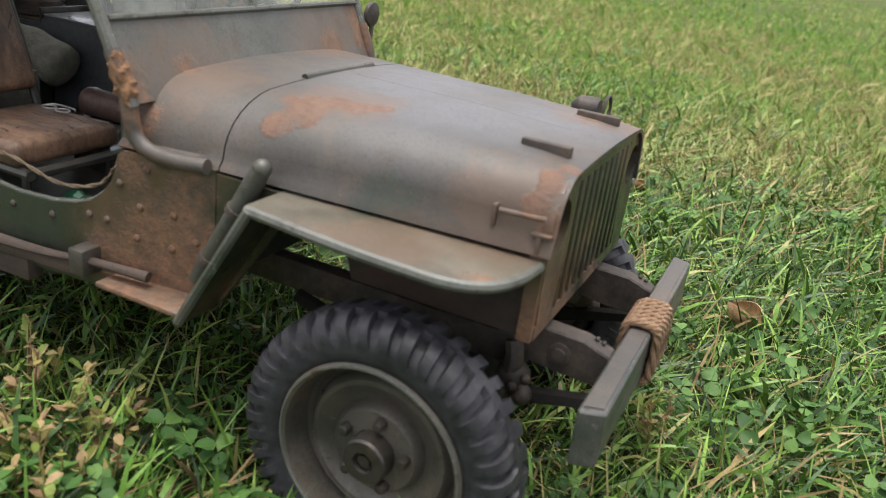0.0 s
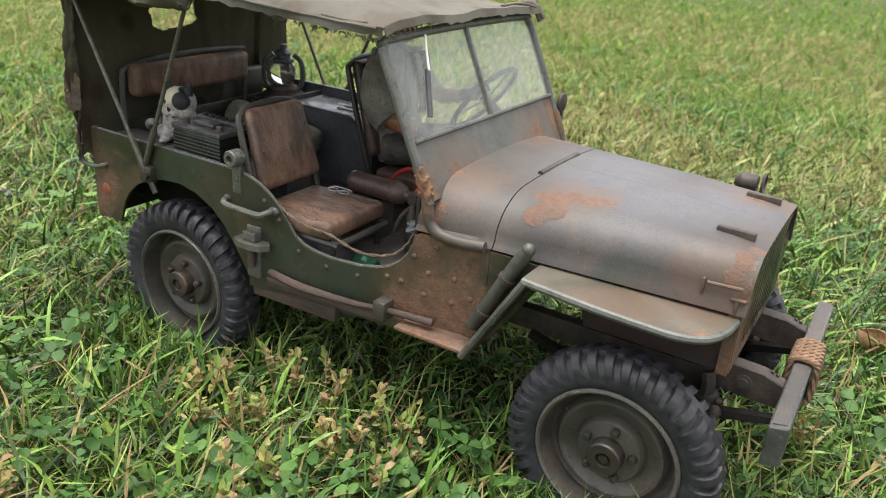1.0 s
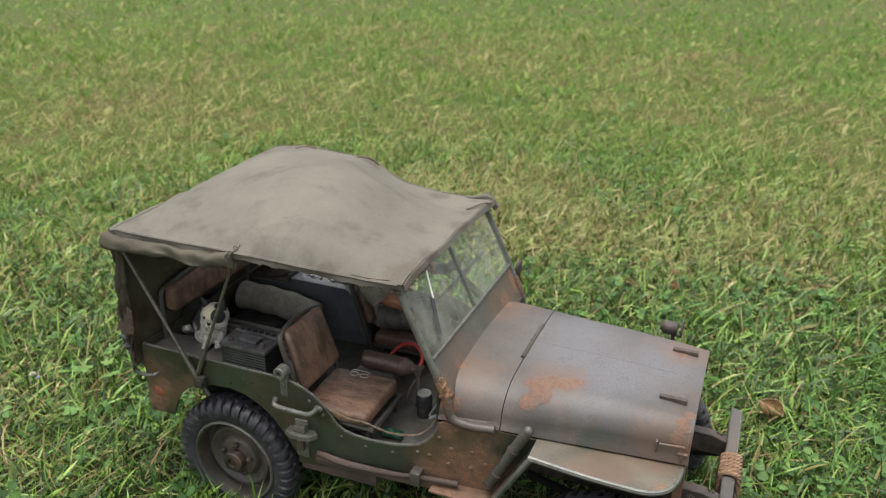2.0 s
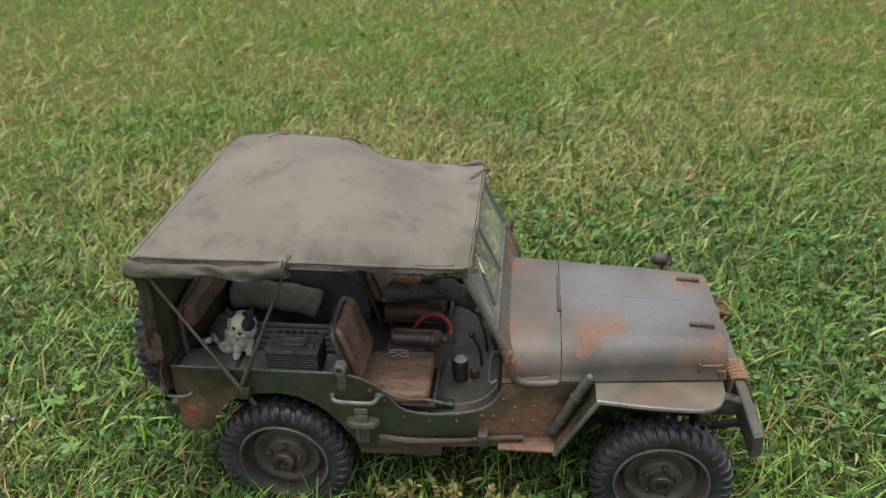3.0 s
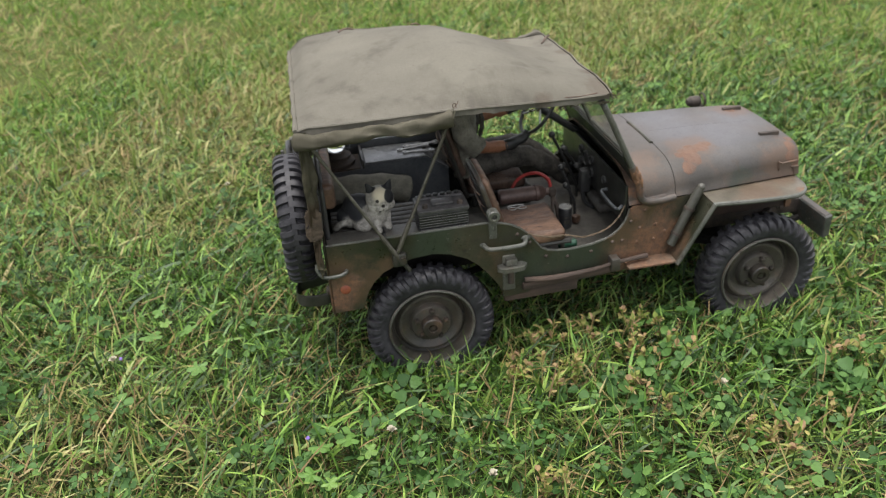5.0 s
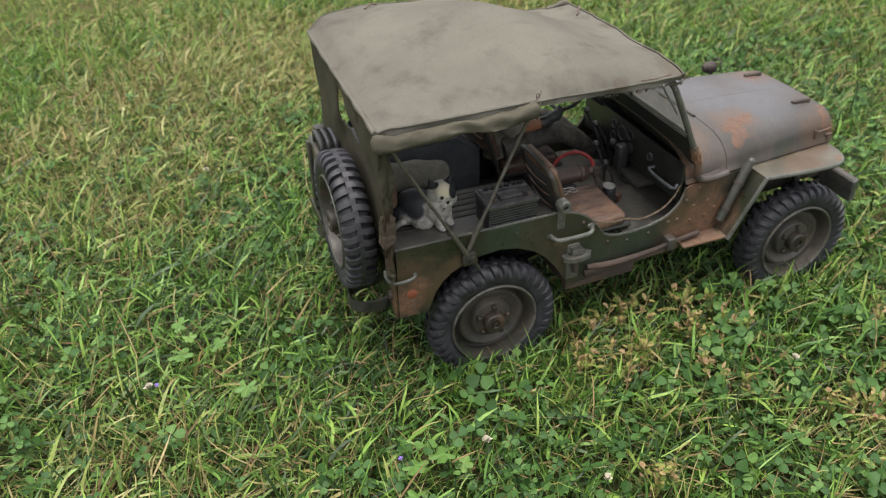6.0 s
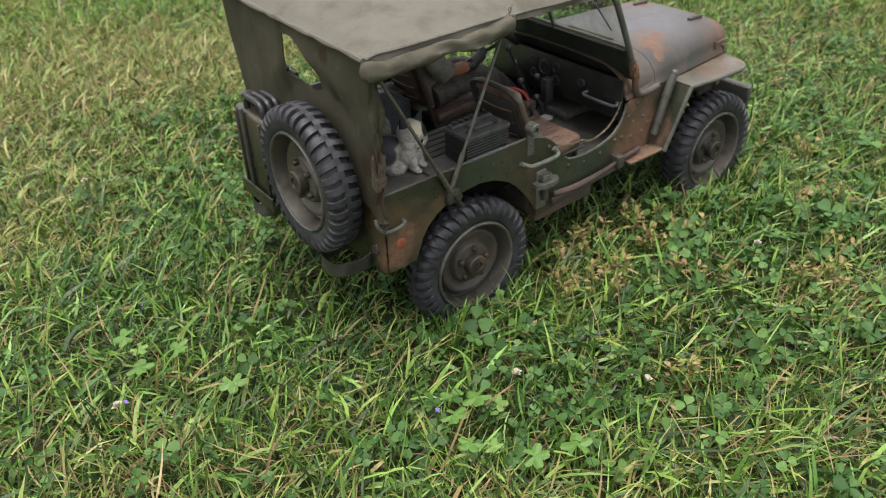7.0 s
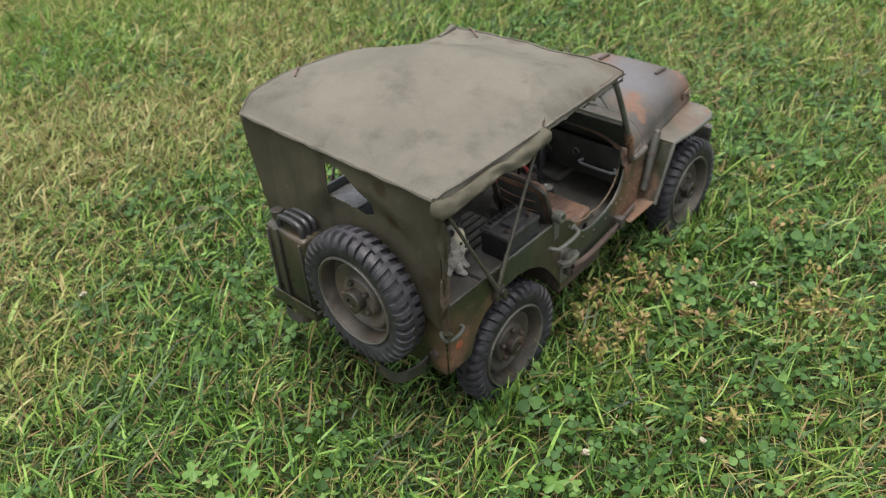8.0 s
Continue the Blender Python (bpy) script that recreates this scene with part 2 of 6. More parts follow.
BLACK = plain("black_plastic", (0.018, 0.018, 0.0185), (0.042, 0.042, 0.042), 150, 0.42, 0, 0.15)
BLACK_METAL = plain("black_metal", (0.060, 0.066, 0.072), (0.105, 0.110, 0.116), 80, 0.4, 0.0, 0.1)
BATTERY = plain("battery_black", (0.007, 0.007, 0.0075), (0.019, 0.0185, 0.0185), 150, 0.34, 0, 0.2)
DASH = plain("black_dash_paint", (0.008, 0.009, 0.008), (0.026, 0.027, 0.024), 90, 0.36, 0, 0.5)
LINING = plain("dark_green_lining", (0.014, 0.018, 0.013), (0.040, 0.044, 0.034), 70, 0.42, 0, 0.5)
DIRTY = plain("dirty_iron", (0.022, 0.018, 0.016), (0.075, 0.054, 0.041), 110, 0.68, 0.1, 0.6)
PAINT_FENDER = paint("fender_paint", (0.052, 0.048, 0.035), (0.112, 0.095, 0.069), 0.7, True, 0.45, 0.7)
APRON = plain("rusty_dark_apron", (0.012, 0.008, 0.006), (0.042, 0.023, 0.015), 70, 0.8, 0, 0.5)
RUSTY = plain("rusty_iron", (0.075, 0.038, 0.020), (0.245, 0.128, 0.064), 300, 0.9, 0.0, 1.0)
STEEL = plain("worn_steel", (0.28, 0.275, 0.26), (0.46, 0.45, 0.43), 150, 0.4, 0.5, 0.15)
WOOD = plain("worn_handle_wood", (0.030, 0.021, 0.016), (0.085, 0.056, 0.042), 130, 0.8, 0, 0.6, stretch=(0.15, 1, 1))
ROPE = plain("tan_rope", (0.13, 0.075, 0.042), (0.27, 0.165, 0.10), 500, 0.95, 0, 0.9)
CORD = plain("brown_cord", (0.10, 0.07, 0.045), (0.19, 0.14, 0.095), 600, 0.9, 0, 0.8)
BEDDING = plain("grey_green_cloth", (0.185, 0.174, 0.140), (0.31, 0.29, 0.235), 160, 0.92, 0, 0.7)
RED_RUBBER = plain("red_rubber", (0.30, 0.024, 0.022), (0.38, 0.045, 0.036), 120, 0.45)
REFLECTOR = plain("rusty_red_lens", (0.20, 0.05, 0.03), (0.28, 0.085, 0.04), 160, 0.5)
COPPER = plain("brown_lacquer", (0.058, 0.036, 0.030), (0.115, 0.072, 0.060), 90, 0.36, 0.2, 0.3)
n = Nodes("cat_paint")
fur = n.noise(420, 5, 0.7)
cat_col = n.mix(n.ramp(n.math("ADD", n.math("MULTIPLY", fur, 0.5), n.math("MULTIPLY", n.noise(110, 4), 0.5)), 0.36, 0.62), (0.17, 0.158, 0.138), (0.43, 0.405, 0.355))
cat_col = n.mix(n.spots([(-203.4, -77.5, 191.6, 9)], 0.1, 200), cat_col, (0.52, 0.46, 0.33))
cat_col = n.mix(n.spots([(-231, -48, 178, 22), (-240, -44, 166, 19), (-222, -58, 180, 13), (-214, -58, 184, 8), (-226, -64, 170, 10)], 0.12, 160, -0.02, 0.25), cat_col, (0.040, 0.041, 0.045))
cat_col = n.mix(n.spots([(-193.4, -68.1, 198.2, 9.0), (-213.3, -70.9, 198.8, 8.2), (-194.3, -75.2, 187.7, 7.4)], 0.06, 300, 0.0, 0.16), cat_col, (0.013, 0.013, 0.014))
cat_col = n.mix(n.spots([(-206.8, -80.1, 185.9, 2.0), (-201.7, -81.2, 180.9, 2.2), (-205.1, -80.3, 175.1, 1.4), (-201.8, -80.9, 176.3, 1.2), (-198.7, -79.4, 175.1, 1.4)], 0.03, 300, 0.0, 0.3), cat_col, (0.016, 0.013, 0.012))
n.bump(fur, 0.5, 0.0006)
CAT_PAINT = n.done(cat_col, 0.55, 0.0, 0.35)
SHIRT = plain("grey_green_shirt", (0.12, 0.112, 0.088), (0.28, 0.265, 0.215), 70, 0.92, 0, 0.9)
TROUSERS = plain("dark_trousers", (0.016, 0.014, 0.012), (0.115, 0.102, 0.084), 90, 0.8, 0, 1.0)
VINYL = plain("tan_vinyl", (0.27, 0.115, 0.06), (0.33, 0.15, 0.085), 80, 0.5)
PAPER = plain("pale_card", (0.5, 0.48, 0.44), (0.62, 0.6, 0.56), 200, 0.6)
GREEN_TIN = plain("green_tin", (0.012, 0.065, 0.035), (0.03, 0.115, 0.065), 160, 0.4, 0.2)


def glass_material(name="dusty_glass", least=0.05, most=0.27):
    n = Nodes(name)
    clear = n.t.nodes.new("ShaderNodeBsdfTransparent")
    clear.inputs[0].default_value = (0.95, 0.965, 0.94, 1)
    gloss = n.t.nodes.new("ShaderNodeBsdfGlossy")
    gloss.inputs["Roughness"].default_value = 0.06
    edge = n.t.nodes.new("ShaderNodeLayerWeight")
    sheen = n.math("ADD", n.math("MULTIPLY", n.math("POWER", edge.outputs["Facing"], 5.0), 0.5), 0.045)
    m1, m2 = n.t.nodes.new("ShaderNodeMixShader"), n.t.nodes.new("ShaderNodeMixShader")
    n.t.links.new(sheen, m1.inputs[0])
    n.t.links.new(clear.outputs[0], m1.inputs[1])
    n.t.links.new(gloss.outputs[0], m1.inputs[2])
    n.done((0.34, 0.34, 0.31), 0.8)
    dust = n.ramp(n.math("ADD", n.noise(40, 6, 0.7, stretch=(1.0, 1.0, 0.2)), n.math("MULTIPLY", n.noise(200, 3), 0.3)), 0.42, 0.92, least, most)
    n.t.links.new(dust, m2.inputs[0])
    n.t.links.new(m1.outputs[0], m2.inputs[1])
    n.t.links.new(n.bsdf.outputs[0], m2.inputs[2])
    n.t.links.new(m2.outputs[0], n.out.inputs[0])
    return n.mat


GLASS = glass_material()
n = Nodes("clear_globe_glass")
n.bsdf.inputs["Transmission Weight"].default_value = 1.0
n.bsdf.inputs["IOR"].default_value = 1.45
GLOBE = n.done((0.96, 0.97, 0.94), 0.03)


def leaf_material(name, stops, thin=0.10, rough=0.48, patchy=0.25, spread=5.0):
    """Foliage: each blade or leaf takes its own colour from the stops."""
    n = Nodes(name)
    geo = n.t.nodes.new("ShaderNodeNewGeometry")
    ramp = n.t.nodes.new("ShaderNodeValToRGB")
    n.t.links.new(geo.outputs["Random Per Island"], ramp.inputs[0])
    while len(ramp.color_ramp.elements) < len(stops):
        ramp.color_ramp.elements.new(0.5)
    for e, (at, c) in zip(ramp.color_ramp.elements, stops):
        e.position, e.color = at, (*c, 1)
    patch = n.ramp(n.noise(spread, 4, 0.6), 0.48, 0.68, 0.0, patchy)
    col = n.mix(patch, ramp.outputs[0], (0.27, 0.215, 0.085))
    col = n.mix(n.ramp(n.noise(400, 3), 0.4, 0.8, 0.0, 0.35), col, (0.035, 0.06, 0.012))
    n.done(col, rough, 0.0, 0.4)
    tr = n.t.nodes.new("ShaderNodeBsdfTranslucent")
    n.put(tr.inputs[0], col)
    mix = n.t.nodes.new("ShaderNodeMixShader")
    mix.inputs[0].default_value = thin
    n.t.links.new(n.bsdf.outputs[0], mix.inputs[1])
    n.t.links.new(tr.outputs[0], mix.inputs[2])
    n.t.links.new(mix.outputs[0], n.out.inputs[0])
    return n.mat


GRASS = leaf_material("grass_blade", [(0.0, (0.009, 0.024, 0.004)), (0.3, (0.037, 0.088, 0.011)), (0.62, (0.112, 0.205, 0.028)), (0.9, (0.250, 0.370, 0.070)), (0.96, (0.30, 0.29, 0.095)), (1.0, (0.30, 0.20, 0.08))], patchy=0.0)
GRASS_LUSH = leaf_material("lush_grass_blade", [(0.0, (0.007, 0.023, 0.003)), (0.35, (0.030, 0.082, 0.010)), (0.7, (0.086, 0.186, 0.025)), (1.0, (0.205, 0.345, 0.062))], patchy=0.0)
GRASS_DRY = leaf_material("dry_grass_blade", [(0.0, (0.036, 0.060, 0.012)), (0.35, (0.130, 0.190, 0.036)), (0.75, (0.270, 0.300, 0.085)), (1.0, (0.40, 0.33, 0.15))], patchy=0.0)
CLOVER = leaf_material("clover_leaf", [(0.0, (0.020, 0.062, 0.010)), (0.6, (0.048, 0.118, 0.022)), (1.0, (0.105, 0.200, 0.042))], 0.2, 0.65, 0.0)
WEED = leaf_material("dry_weed", [(0.0, (0.25, 0.15, 0.085)), (0.25, (0.38, 0.25, 0.14)), (0.5, (0.38, 0.31, 0.11)), (0.75, (0.24, 0.28, 0.06)), (1.0, (0.13, 0.21, 0.04))], 0.3, 0.7, 0.0)
LIGHT_LEAF = leaf_material("light_green_leaf", [(0.0, (0.095, 0.205, 0.042)), (1.0, (0.17, 0.29, 0.062))], 0.35, 0.5, 0.0)
PETAL = plain("violet_petal", (0.30, 0.20, 0.55), (0.42, 0.30, 0.65), 300, 0.6)
PALE_PETAL = plain("pale_petal", (0.42, 0.38, 0.29), (0.6, 0.55, 0.45), 300, 0.7)
DEAD_LEAF = plain("dead_leaf", (0.13, 0.065, 0.03), (0.33, 0.19, 0.085), 120, 0.75, 0, 0.6)
n = Nodes("turf_soil")
f = n.noise(160, 6, 0.7)
SOIL = n.done(n.mix(n.ramp(n.noise(9, 5, 0.7), 0.35, 0.7), n.mix(f, (0.016, 0.021, 0.008), (0.036, 0.046, 0.015)), n.mix(f, (0.03, 0.026, 0.013), (0.07, 0.06, 0.028))), 0.95, 0.0, 0.1)
STRAW = leaf_material("straw_thatch", [(0.0, (0.12, 0.075, 0.035)), (0.5, (0.28, 0.195, 0.09)), (0.8, (0.24, 0.21, 0.075)), (1.0, (0.42, 0.32, 0.17))], 0.2, 0.8, 0.0)
TAN_LEAF = plain("tan_dead_leaf", (0.22, 0.12, 0.055), (0.50, 0.32, 0.17), 90, 0.75, 0, 0.6)
TAN_METAL = plain("dull_stay_metal", (0.055, 0.05, 0.038), (0.13, 0.12, 0.10), 200, 0.45, 0.4)
GREY_PLASTIC = plain("worn_grey_plastic", (0.030, 0.029, 0.030), (0.095, 0.090, 0.090), 150, 0.4)
# far copies of the blade colours, with haze and grazing light mixed in
FAR_GRASS = leaf_material("distant_hazed_grass", [(0.0, (0.088, 0.162, 0.026)), (0.5, (0.156, 0.252, 0.046)), (0.85, (0.25, 0.325, 0.076)), (1.0, (0.37, 0.33, 0.125))], 0.42, 0.8, 0.0)
FAR_LUSH = leaf_material("distant_hazed_lush", [(0.0, (0.050, 0.125, 0.018)), (0.5, (0.105, 0.220, 0.036)), (1.0, (0.190, 0.310, 0.066))], 0.42, 0.8, 0.0)
FAR_DRY = leaf_material("distant_hazed_dry", [(0.0, (0.110, 0.165, 0.036)), (0.5, (0.220, 0.250, 0.072)), (1.0, (0.40, 0.36, 0.16))], 0.42, 0.8, 0.0)
n = Nodes("short_turf")
f = n.noise(160, 6, 0.7)
TURF = n.done(n.mix(n.ramp(n.noise(3.0, 5, 0.7), 0.35, 0.7), n.mix(f, (0.030, 0.054, 0.010), (0.058, 0.094, 0.018)), n.mix(f, (0.056, 0.052, 0.020), (0.092, 0.082, 0.034))), 0.95, 0.0, 0.1)
DEAD_CLOTH = plain("frayed_brown_cloth", (0.038, 0.027, 0.018), (0.095, 0.068, 0.046), 260, 0.95, 0, 1.0)

# ---- shaping helpers, in millimetres ----


def part(name, bm, mat, parent=None, label="", at=(0, 0, 0), sharp=32, mats=()):
    """Links a bmesh, drawn in millimetres, as one mesh object."""
    bmesh.ops.scale(bm, vec=(MM, MM, MM), verts=bm.verts)
    bmesh.ops.recalc_face_normals(bm, faces=bm.faces)
    me = bpy.data.meshes.new(name)
    bm.to_mesh(me)
    bm.free()
    for m in (mat, *mats):
        me.materials.append(m)
    me.polygons.foreach_set("use_smooth", [True] * len(me.polygons))
    me.set_sharp_from_angle(angle=radians(sharp))
    ob = new(name, me)
    ob.location = Vector(at) * MM
    if parent:
        ob.parent = parent
    if label:
        tagged(ob, label)
    return ob


def again(ob, parent, m=None):
    """One more object on the same mesh."""
    o = new(ob.name.split(".")[0], ob.data)
    o.parent = parent
    if m:
        o.matrix_basis = m
    return o


def bm_new():
    return bmesh.new()


def box(bm, lo, hi, bevel=0.0, seg=2, m=None):
    vs = bmesh.ops.create_cube(bm, size=1.0)["verts"]
    c, s = (Vector(lo) + Vector(hi)) / 2, Vector(hi) - Vector(lo)
    for v in vs:
        v.co = Vector((v.co.x * s.x, v.co.y * s.y, v.co.z * s.z)) + c
    if bevel:
        es = list({e for v in vs for e in v.link_edges})
        r = bmesh.ops.bevel(bm, geom=es, offset=bevel, segments=seg, affect="EDGES", profile=0.5)
        vs = list({v for f in r["faces"] for v in f.verts} | {v for v in vs if v.is_valid})
    if m:
        for v in vs:
            v.co = m @ v.co
    return bm


def prism(bm, outline, lo, hi, axis="z"):
    """Extrudes a flat outline: axis z takes (x, y), axis y takes (x, z), axis x takes (y, z)."""
    def at(a, b, h):
        return {"z": (a, b, h), "y": (a, h, b), "x": (h, a, b)}[axis]
    rows = [[bm.verts.new(at(a, b, h)) for a, b in outline] for h in (lo, hi)]
    bm.faces.new(rows[0])
    bm.faces.new(rows[1])
    k = len(outline)
    for i in range(k):
        bm.faces.new((rows[0][i], rows[0][(i + 1) % k], rows[1][(i + 1) % k], rows[1][i]))
    return bm


def smooth(points, n=6, closed=False):
    """A rounded line through the points."""
    p = [Vector(q) for q in points]
    k, out = len(p), []
    for i in range(k if closed else k - 1):
        a, b, c, d = (p[(i + j) % k] if closed else p[min(max(i + j, 0), k - 1)] for j in (-1, 0, 1, 2))
        for s in range(n):
            t = s / n
            out.append(0.5 * (2 * b + (c - a) * t + (2 * a - 5 * b + 4 * c - d) * t * t + (3 * b - a - 3 * c + d) * t ** 3))
    return out if closed else out + [p[-1]]


def tube(bm, points, r, seg=10, n=5, closed=False, flat=1.0):
    """A round bar along a line; r may be a function of the way along, 0 to 1."""
    line = smooth(points, n, closed) if n > 1 else [Vector(q) for q in points]
    rings, side = [], None
    for i, q in enumerate(line):
        ahead = line[(i + 1) % len(line)] if closed or i + 1 < len(line) else q
        back = line[i - 1] if closed or i else q
        d = (ahead - back).normalized()
        if side is None:
            side = d.orthogonal().normalized()
        side = (side - d * side.dot(d)).normalized()
        up = d.cross(side)
        rr = r(i / max(1, len(line) - 1)) if callable(r) else r
        rings.append([bm.verts.new(q + rr * (math.cos(a) * side + flat * math.sin(a) * up)) for a in (2 * math.pi * k / seg for k in range(seg))])
    for i in range(len(rings) if closed else len(rings) - 1):
        a, b = rings[i], rings[(i + 1) % len(rings)]
        for k in range(seg):
            bm.faces.new((a[k], a[(k + 1) % seg], b[(k + 1) % seg], b[k]))
    if not closed:
        bm.faces.new(rings[0])
        bm.faces.new(rings[-1])
    return bm


def lathe(bm, profile, centre=(0, 0, 0), axis="z", seg=24, sign=1, caps=True):
    """Turns a profile of (radius, way along the axis) round the axis."""
    c = Vector(centre)
    rings = []
    for r, h in profile:
        ring = []
        for k in range(seg if r > 0 else 1):
            a = 2 * math.pi * k / seg
            u, v, h2 = r * math.cos(a), r * math.sin(a), h * sign
            ring.append(bm.verts.new(c + Vector({"z": (u, v, h2), "y": (u, h2, v), "x": (h2, u, v)}[axis])))
        rings.append(ring)
    for a, b in zip(rings, rings[1:]):
        for k in range(seg):
            quad = [a[k % len(a)], a[(k + 1) % len(a)], b[(k + 1) % len(b)], b[k % len(b)]]
            quad = [v for i, v in enumerate(quad) if v not in quad[:i]]
            if len(quad) > 2:
                bm.faces.new(quad)
    for ring in (rings[0], rings[-1]):
        if len(ring) > 2 and caps:
            bm.faces.new(ring)
    return bm


def ball(bm, centre, radii, seg=16, rot=None):
    vs = bmesh.ops.create_uvsphere(bm, u_segments=seg, v_segments=max(6, seg * 2 // 3), radius=1.0)["verts"]
    m = Matrix.Translation(centre) @ (rot or Matrix()) @ Matrix.Diagonal((*radii, 1))
    for v in vs:
        v.co = m @ v.co
    return vs


def grid(bm, nu, nv, place, thick=0.0, keep=None):
    """A sheet of nu by nv cells; place(u, v) gives each corner; keep(u, v) says which cells stand."""
    vs = [[bm.verts.new(place(i / nu, j / nv)) for j in range(nv + 1)] for i in range(nu + 1)]
    faces = []
    for i in range(nu):
        for j in range(nv):
            if keep is None or keep((i + 0.5) / nu, (j + 0.5) / nv):
                faces.append(bm.faces.new((vs[i][j], vs[i + 1][j], vs[i + 1][j + 1], vs[i][j + 1])))
    for v in [v for row in vs for v in row if not v.link_faces]:
        bm.verts.remove(v)
    if thick:
        bmesh.ops.recalc_face_normals(bm, faces=faces)
        bmesh.ops.solidify(bm, geom=faces, thickness=thick)
    return bm


def track(rows, x):
    """Straight lines between rows of (x, value)."""
    return float(np.interp(x, [r[0] for r in rows], [r[1] for r in rows]))


def lumpy(v, size, amount, seed=0.0):
    return noise.noise(Vector(v) / size + Vector((seed, seed * 1.7, -seed))) * amount


# ---- ground ----
bm = bm_new()
def ground_at(u, v):
    a, r = u * 2 * math.pi, (v ** 4) * 400000 + v * 3000
    return (r * math.cos(a), r * math.sin(a), 0 if r < 900 else lumpy((r * math.cos(a), r * math.sin(a), 0), 1500, 10) * min(1, (r - 900) / 900))
grid(bm, 48, 40, ground_at)
bmesh.ops.remove_doubles(bm, verts=bm.verts, dist=0.5)
tagged(part("ground", bm, SOIL, sharp=180), "mown lawn soil with moss and dry thatch", "ground", kind="structure")

# ---- the model jeep ----
HUB_X, HUB_Z, WHEEL_Y = 169.3, 58.5, 96.0
jeep = tagged(new("model_jeep"), "weathered rusty olive-green model jeep with khaki canvas top standing in grass", "model jeep")

SIDE_Y = [(-260, 105), (-100, 105), (30, 95.5), (77, 89), (90, 88)]
SIDE_TOP = [(-258, 161), (-112, 161.5), (-99, 159.5), (-90, 156), (-81, 150.5), (-75, 145), (-69, 138), (-61, 126.5), (-54, 122), (-45, 119.5), (-31, 118), (-10, 118.8), (4, 121.5), (13, 125), (20, 130.5), (25, 137), (28, 144), (29.4, 152), (77, 153)]
SIDE_LOW = [(-258, 91), (-232, 92), (-230, 97), (-225, 110), (-219, 119), (-210, 127), (-198, 133), (-182, 137.5), (-164, 139), (-148, 136), (-132, 128.5), (-121, 119), (-112, 108), (-104, 96), (-98, 85), (-92, 82), (-25, 85), (77, 89)]


def side_columns():
    xs = set(range(-258, 78, 5)) | {int(x) for x, _ in SIDE_TOP} | {int(x) for x, _ in SIDE_LOW}
    return sorted(xs)


def side_panel(s):
    bm = bm_new()
    cols = []
    for x in side_columns():
        y, lo, hi = s * track(SIDE_Y, x), track(SIDE_LOW, x), track(SIDE_TOP, x)
        cols.append([bm.verts.new((x, y - s * 0.8 * max(0, (100 - z) / 20), z)) for z in (lo + (hi - lo) * k / 4 for k in range(5))])
    faces = [bm.faces.new((a[k], b[k], b[k + 1], a[k + 1])) for a, b in zip(cols, cols[1:]) for k in range(4)]
    bmesh.ops.recalc_face_normals(bm, faces=faces)
    bmesh.ops.solidify(bm, geom=faces, thickness=2.0 * s)
    part("side_panel", bm, PAINT, jeep, "olive side panel with door cutaway, wheel arch and rust")
    bm = bm_new()
    edge = [(x, s * (track(SIDE_Y, x) - 0.6), track(SIDE_TOP, x)) for x in side_columns() if x < 30]
    tube(bm, edge, 1.15, 8, 1)
    part("edge_trim", bm, PAINT_EDGE, jeep, "worn pale edge of the door opening")
    for x, z in ([(x, track(SIDE_TOP, x) - 6.5) for x in (-84, -72, -56, -34, -10, 12)] if s < 0 else []) + [(40, 128), (57, 128), (38, 113), (56, 112), (30, 137), (22, 118), (44, 146), (68, 118)]:
        bm = bm_new()
        ball(bm, (x, s * (track(SIDE_Y, x) + 2.0), z), (1.9, 1.3, 1.9), 10)
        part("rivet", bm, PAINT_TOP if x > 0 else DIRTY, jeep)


side_panel(-1)
side_panel(1)

bm = prism(bm_new(), [(-258, -69), (-99, -69), (-99, -101), (30, -92.5), (74, -87), (74, 87), (30, 92.5), (-99, 101), (-99, 69), (-258, 69)], 99, 103)
part("floor_pan", bm, FLOOR, jeep, "dark dusty floor pan")
bm = box(bm_new(), (-260.5, -104, 88), (-258, 104, 161), 0.8)
part("rear_panel", bm, PAINT, jeep)
bm = box(bm_new(), (-98, -97, 75), (-16, 97, 98), 6, 3)
part("under_tank", bm, DIRTY, jeep, "dirty underbody tank")
bm = prism(bm_new(), [(-98, 80), (30, 84), (30, 91), (-98, 89)], -1.6, 1.6, "y")
for v in bm.verts:
    v.co.y -= track(SIDE_Y, v.co.x) + 0.4
part("sill", bm, PAINT, jeep)
for s in (-1, 1):
    bm = box(bm_new(), (-257, min(s * 68, s * 71), 100), (-98, max(s * 68, s * 71), 150), 0.6)
    box(bm, (-100, min(s * 70, s * 103), 100), (-97, max(s * 70, s * 103), 150), 0.6)
    # walls coloured near-black to stand for shade inside the wheel arch
    inner = part("wheel_box", bm, UNDER_SHADE, jeep, "inner wheel box, near-black for the shade in the arch")
    bm = box(bm_new(), (-257, min(s * 68, s * 102.8), 150), (-97, max(s * 68, s * 102.8), 154), 1)
    part("box_top", bm, FLOOR, inner, "dusty grey-green top of the wheel box")
    bm = box(bm_new(), (-254, s * 40 - 4.6, 84), (208, s * 40 + 4.6, 99), 1)
    part("chassis_rail", bm, DIRTY, jeep, "dirty chassis rail")
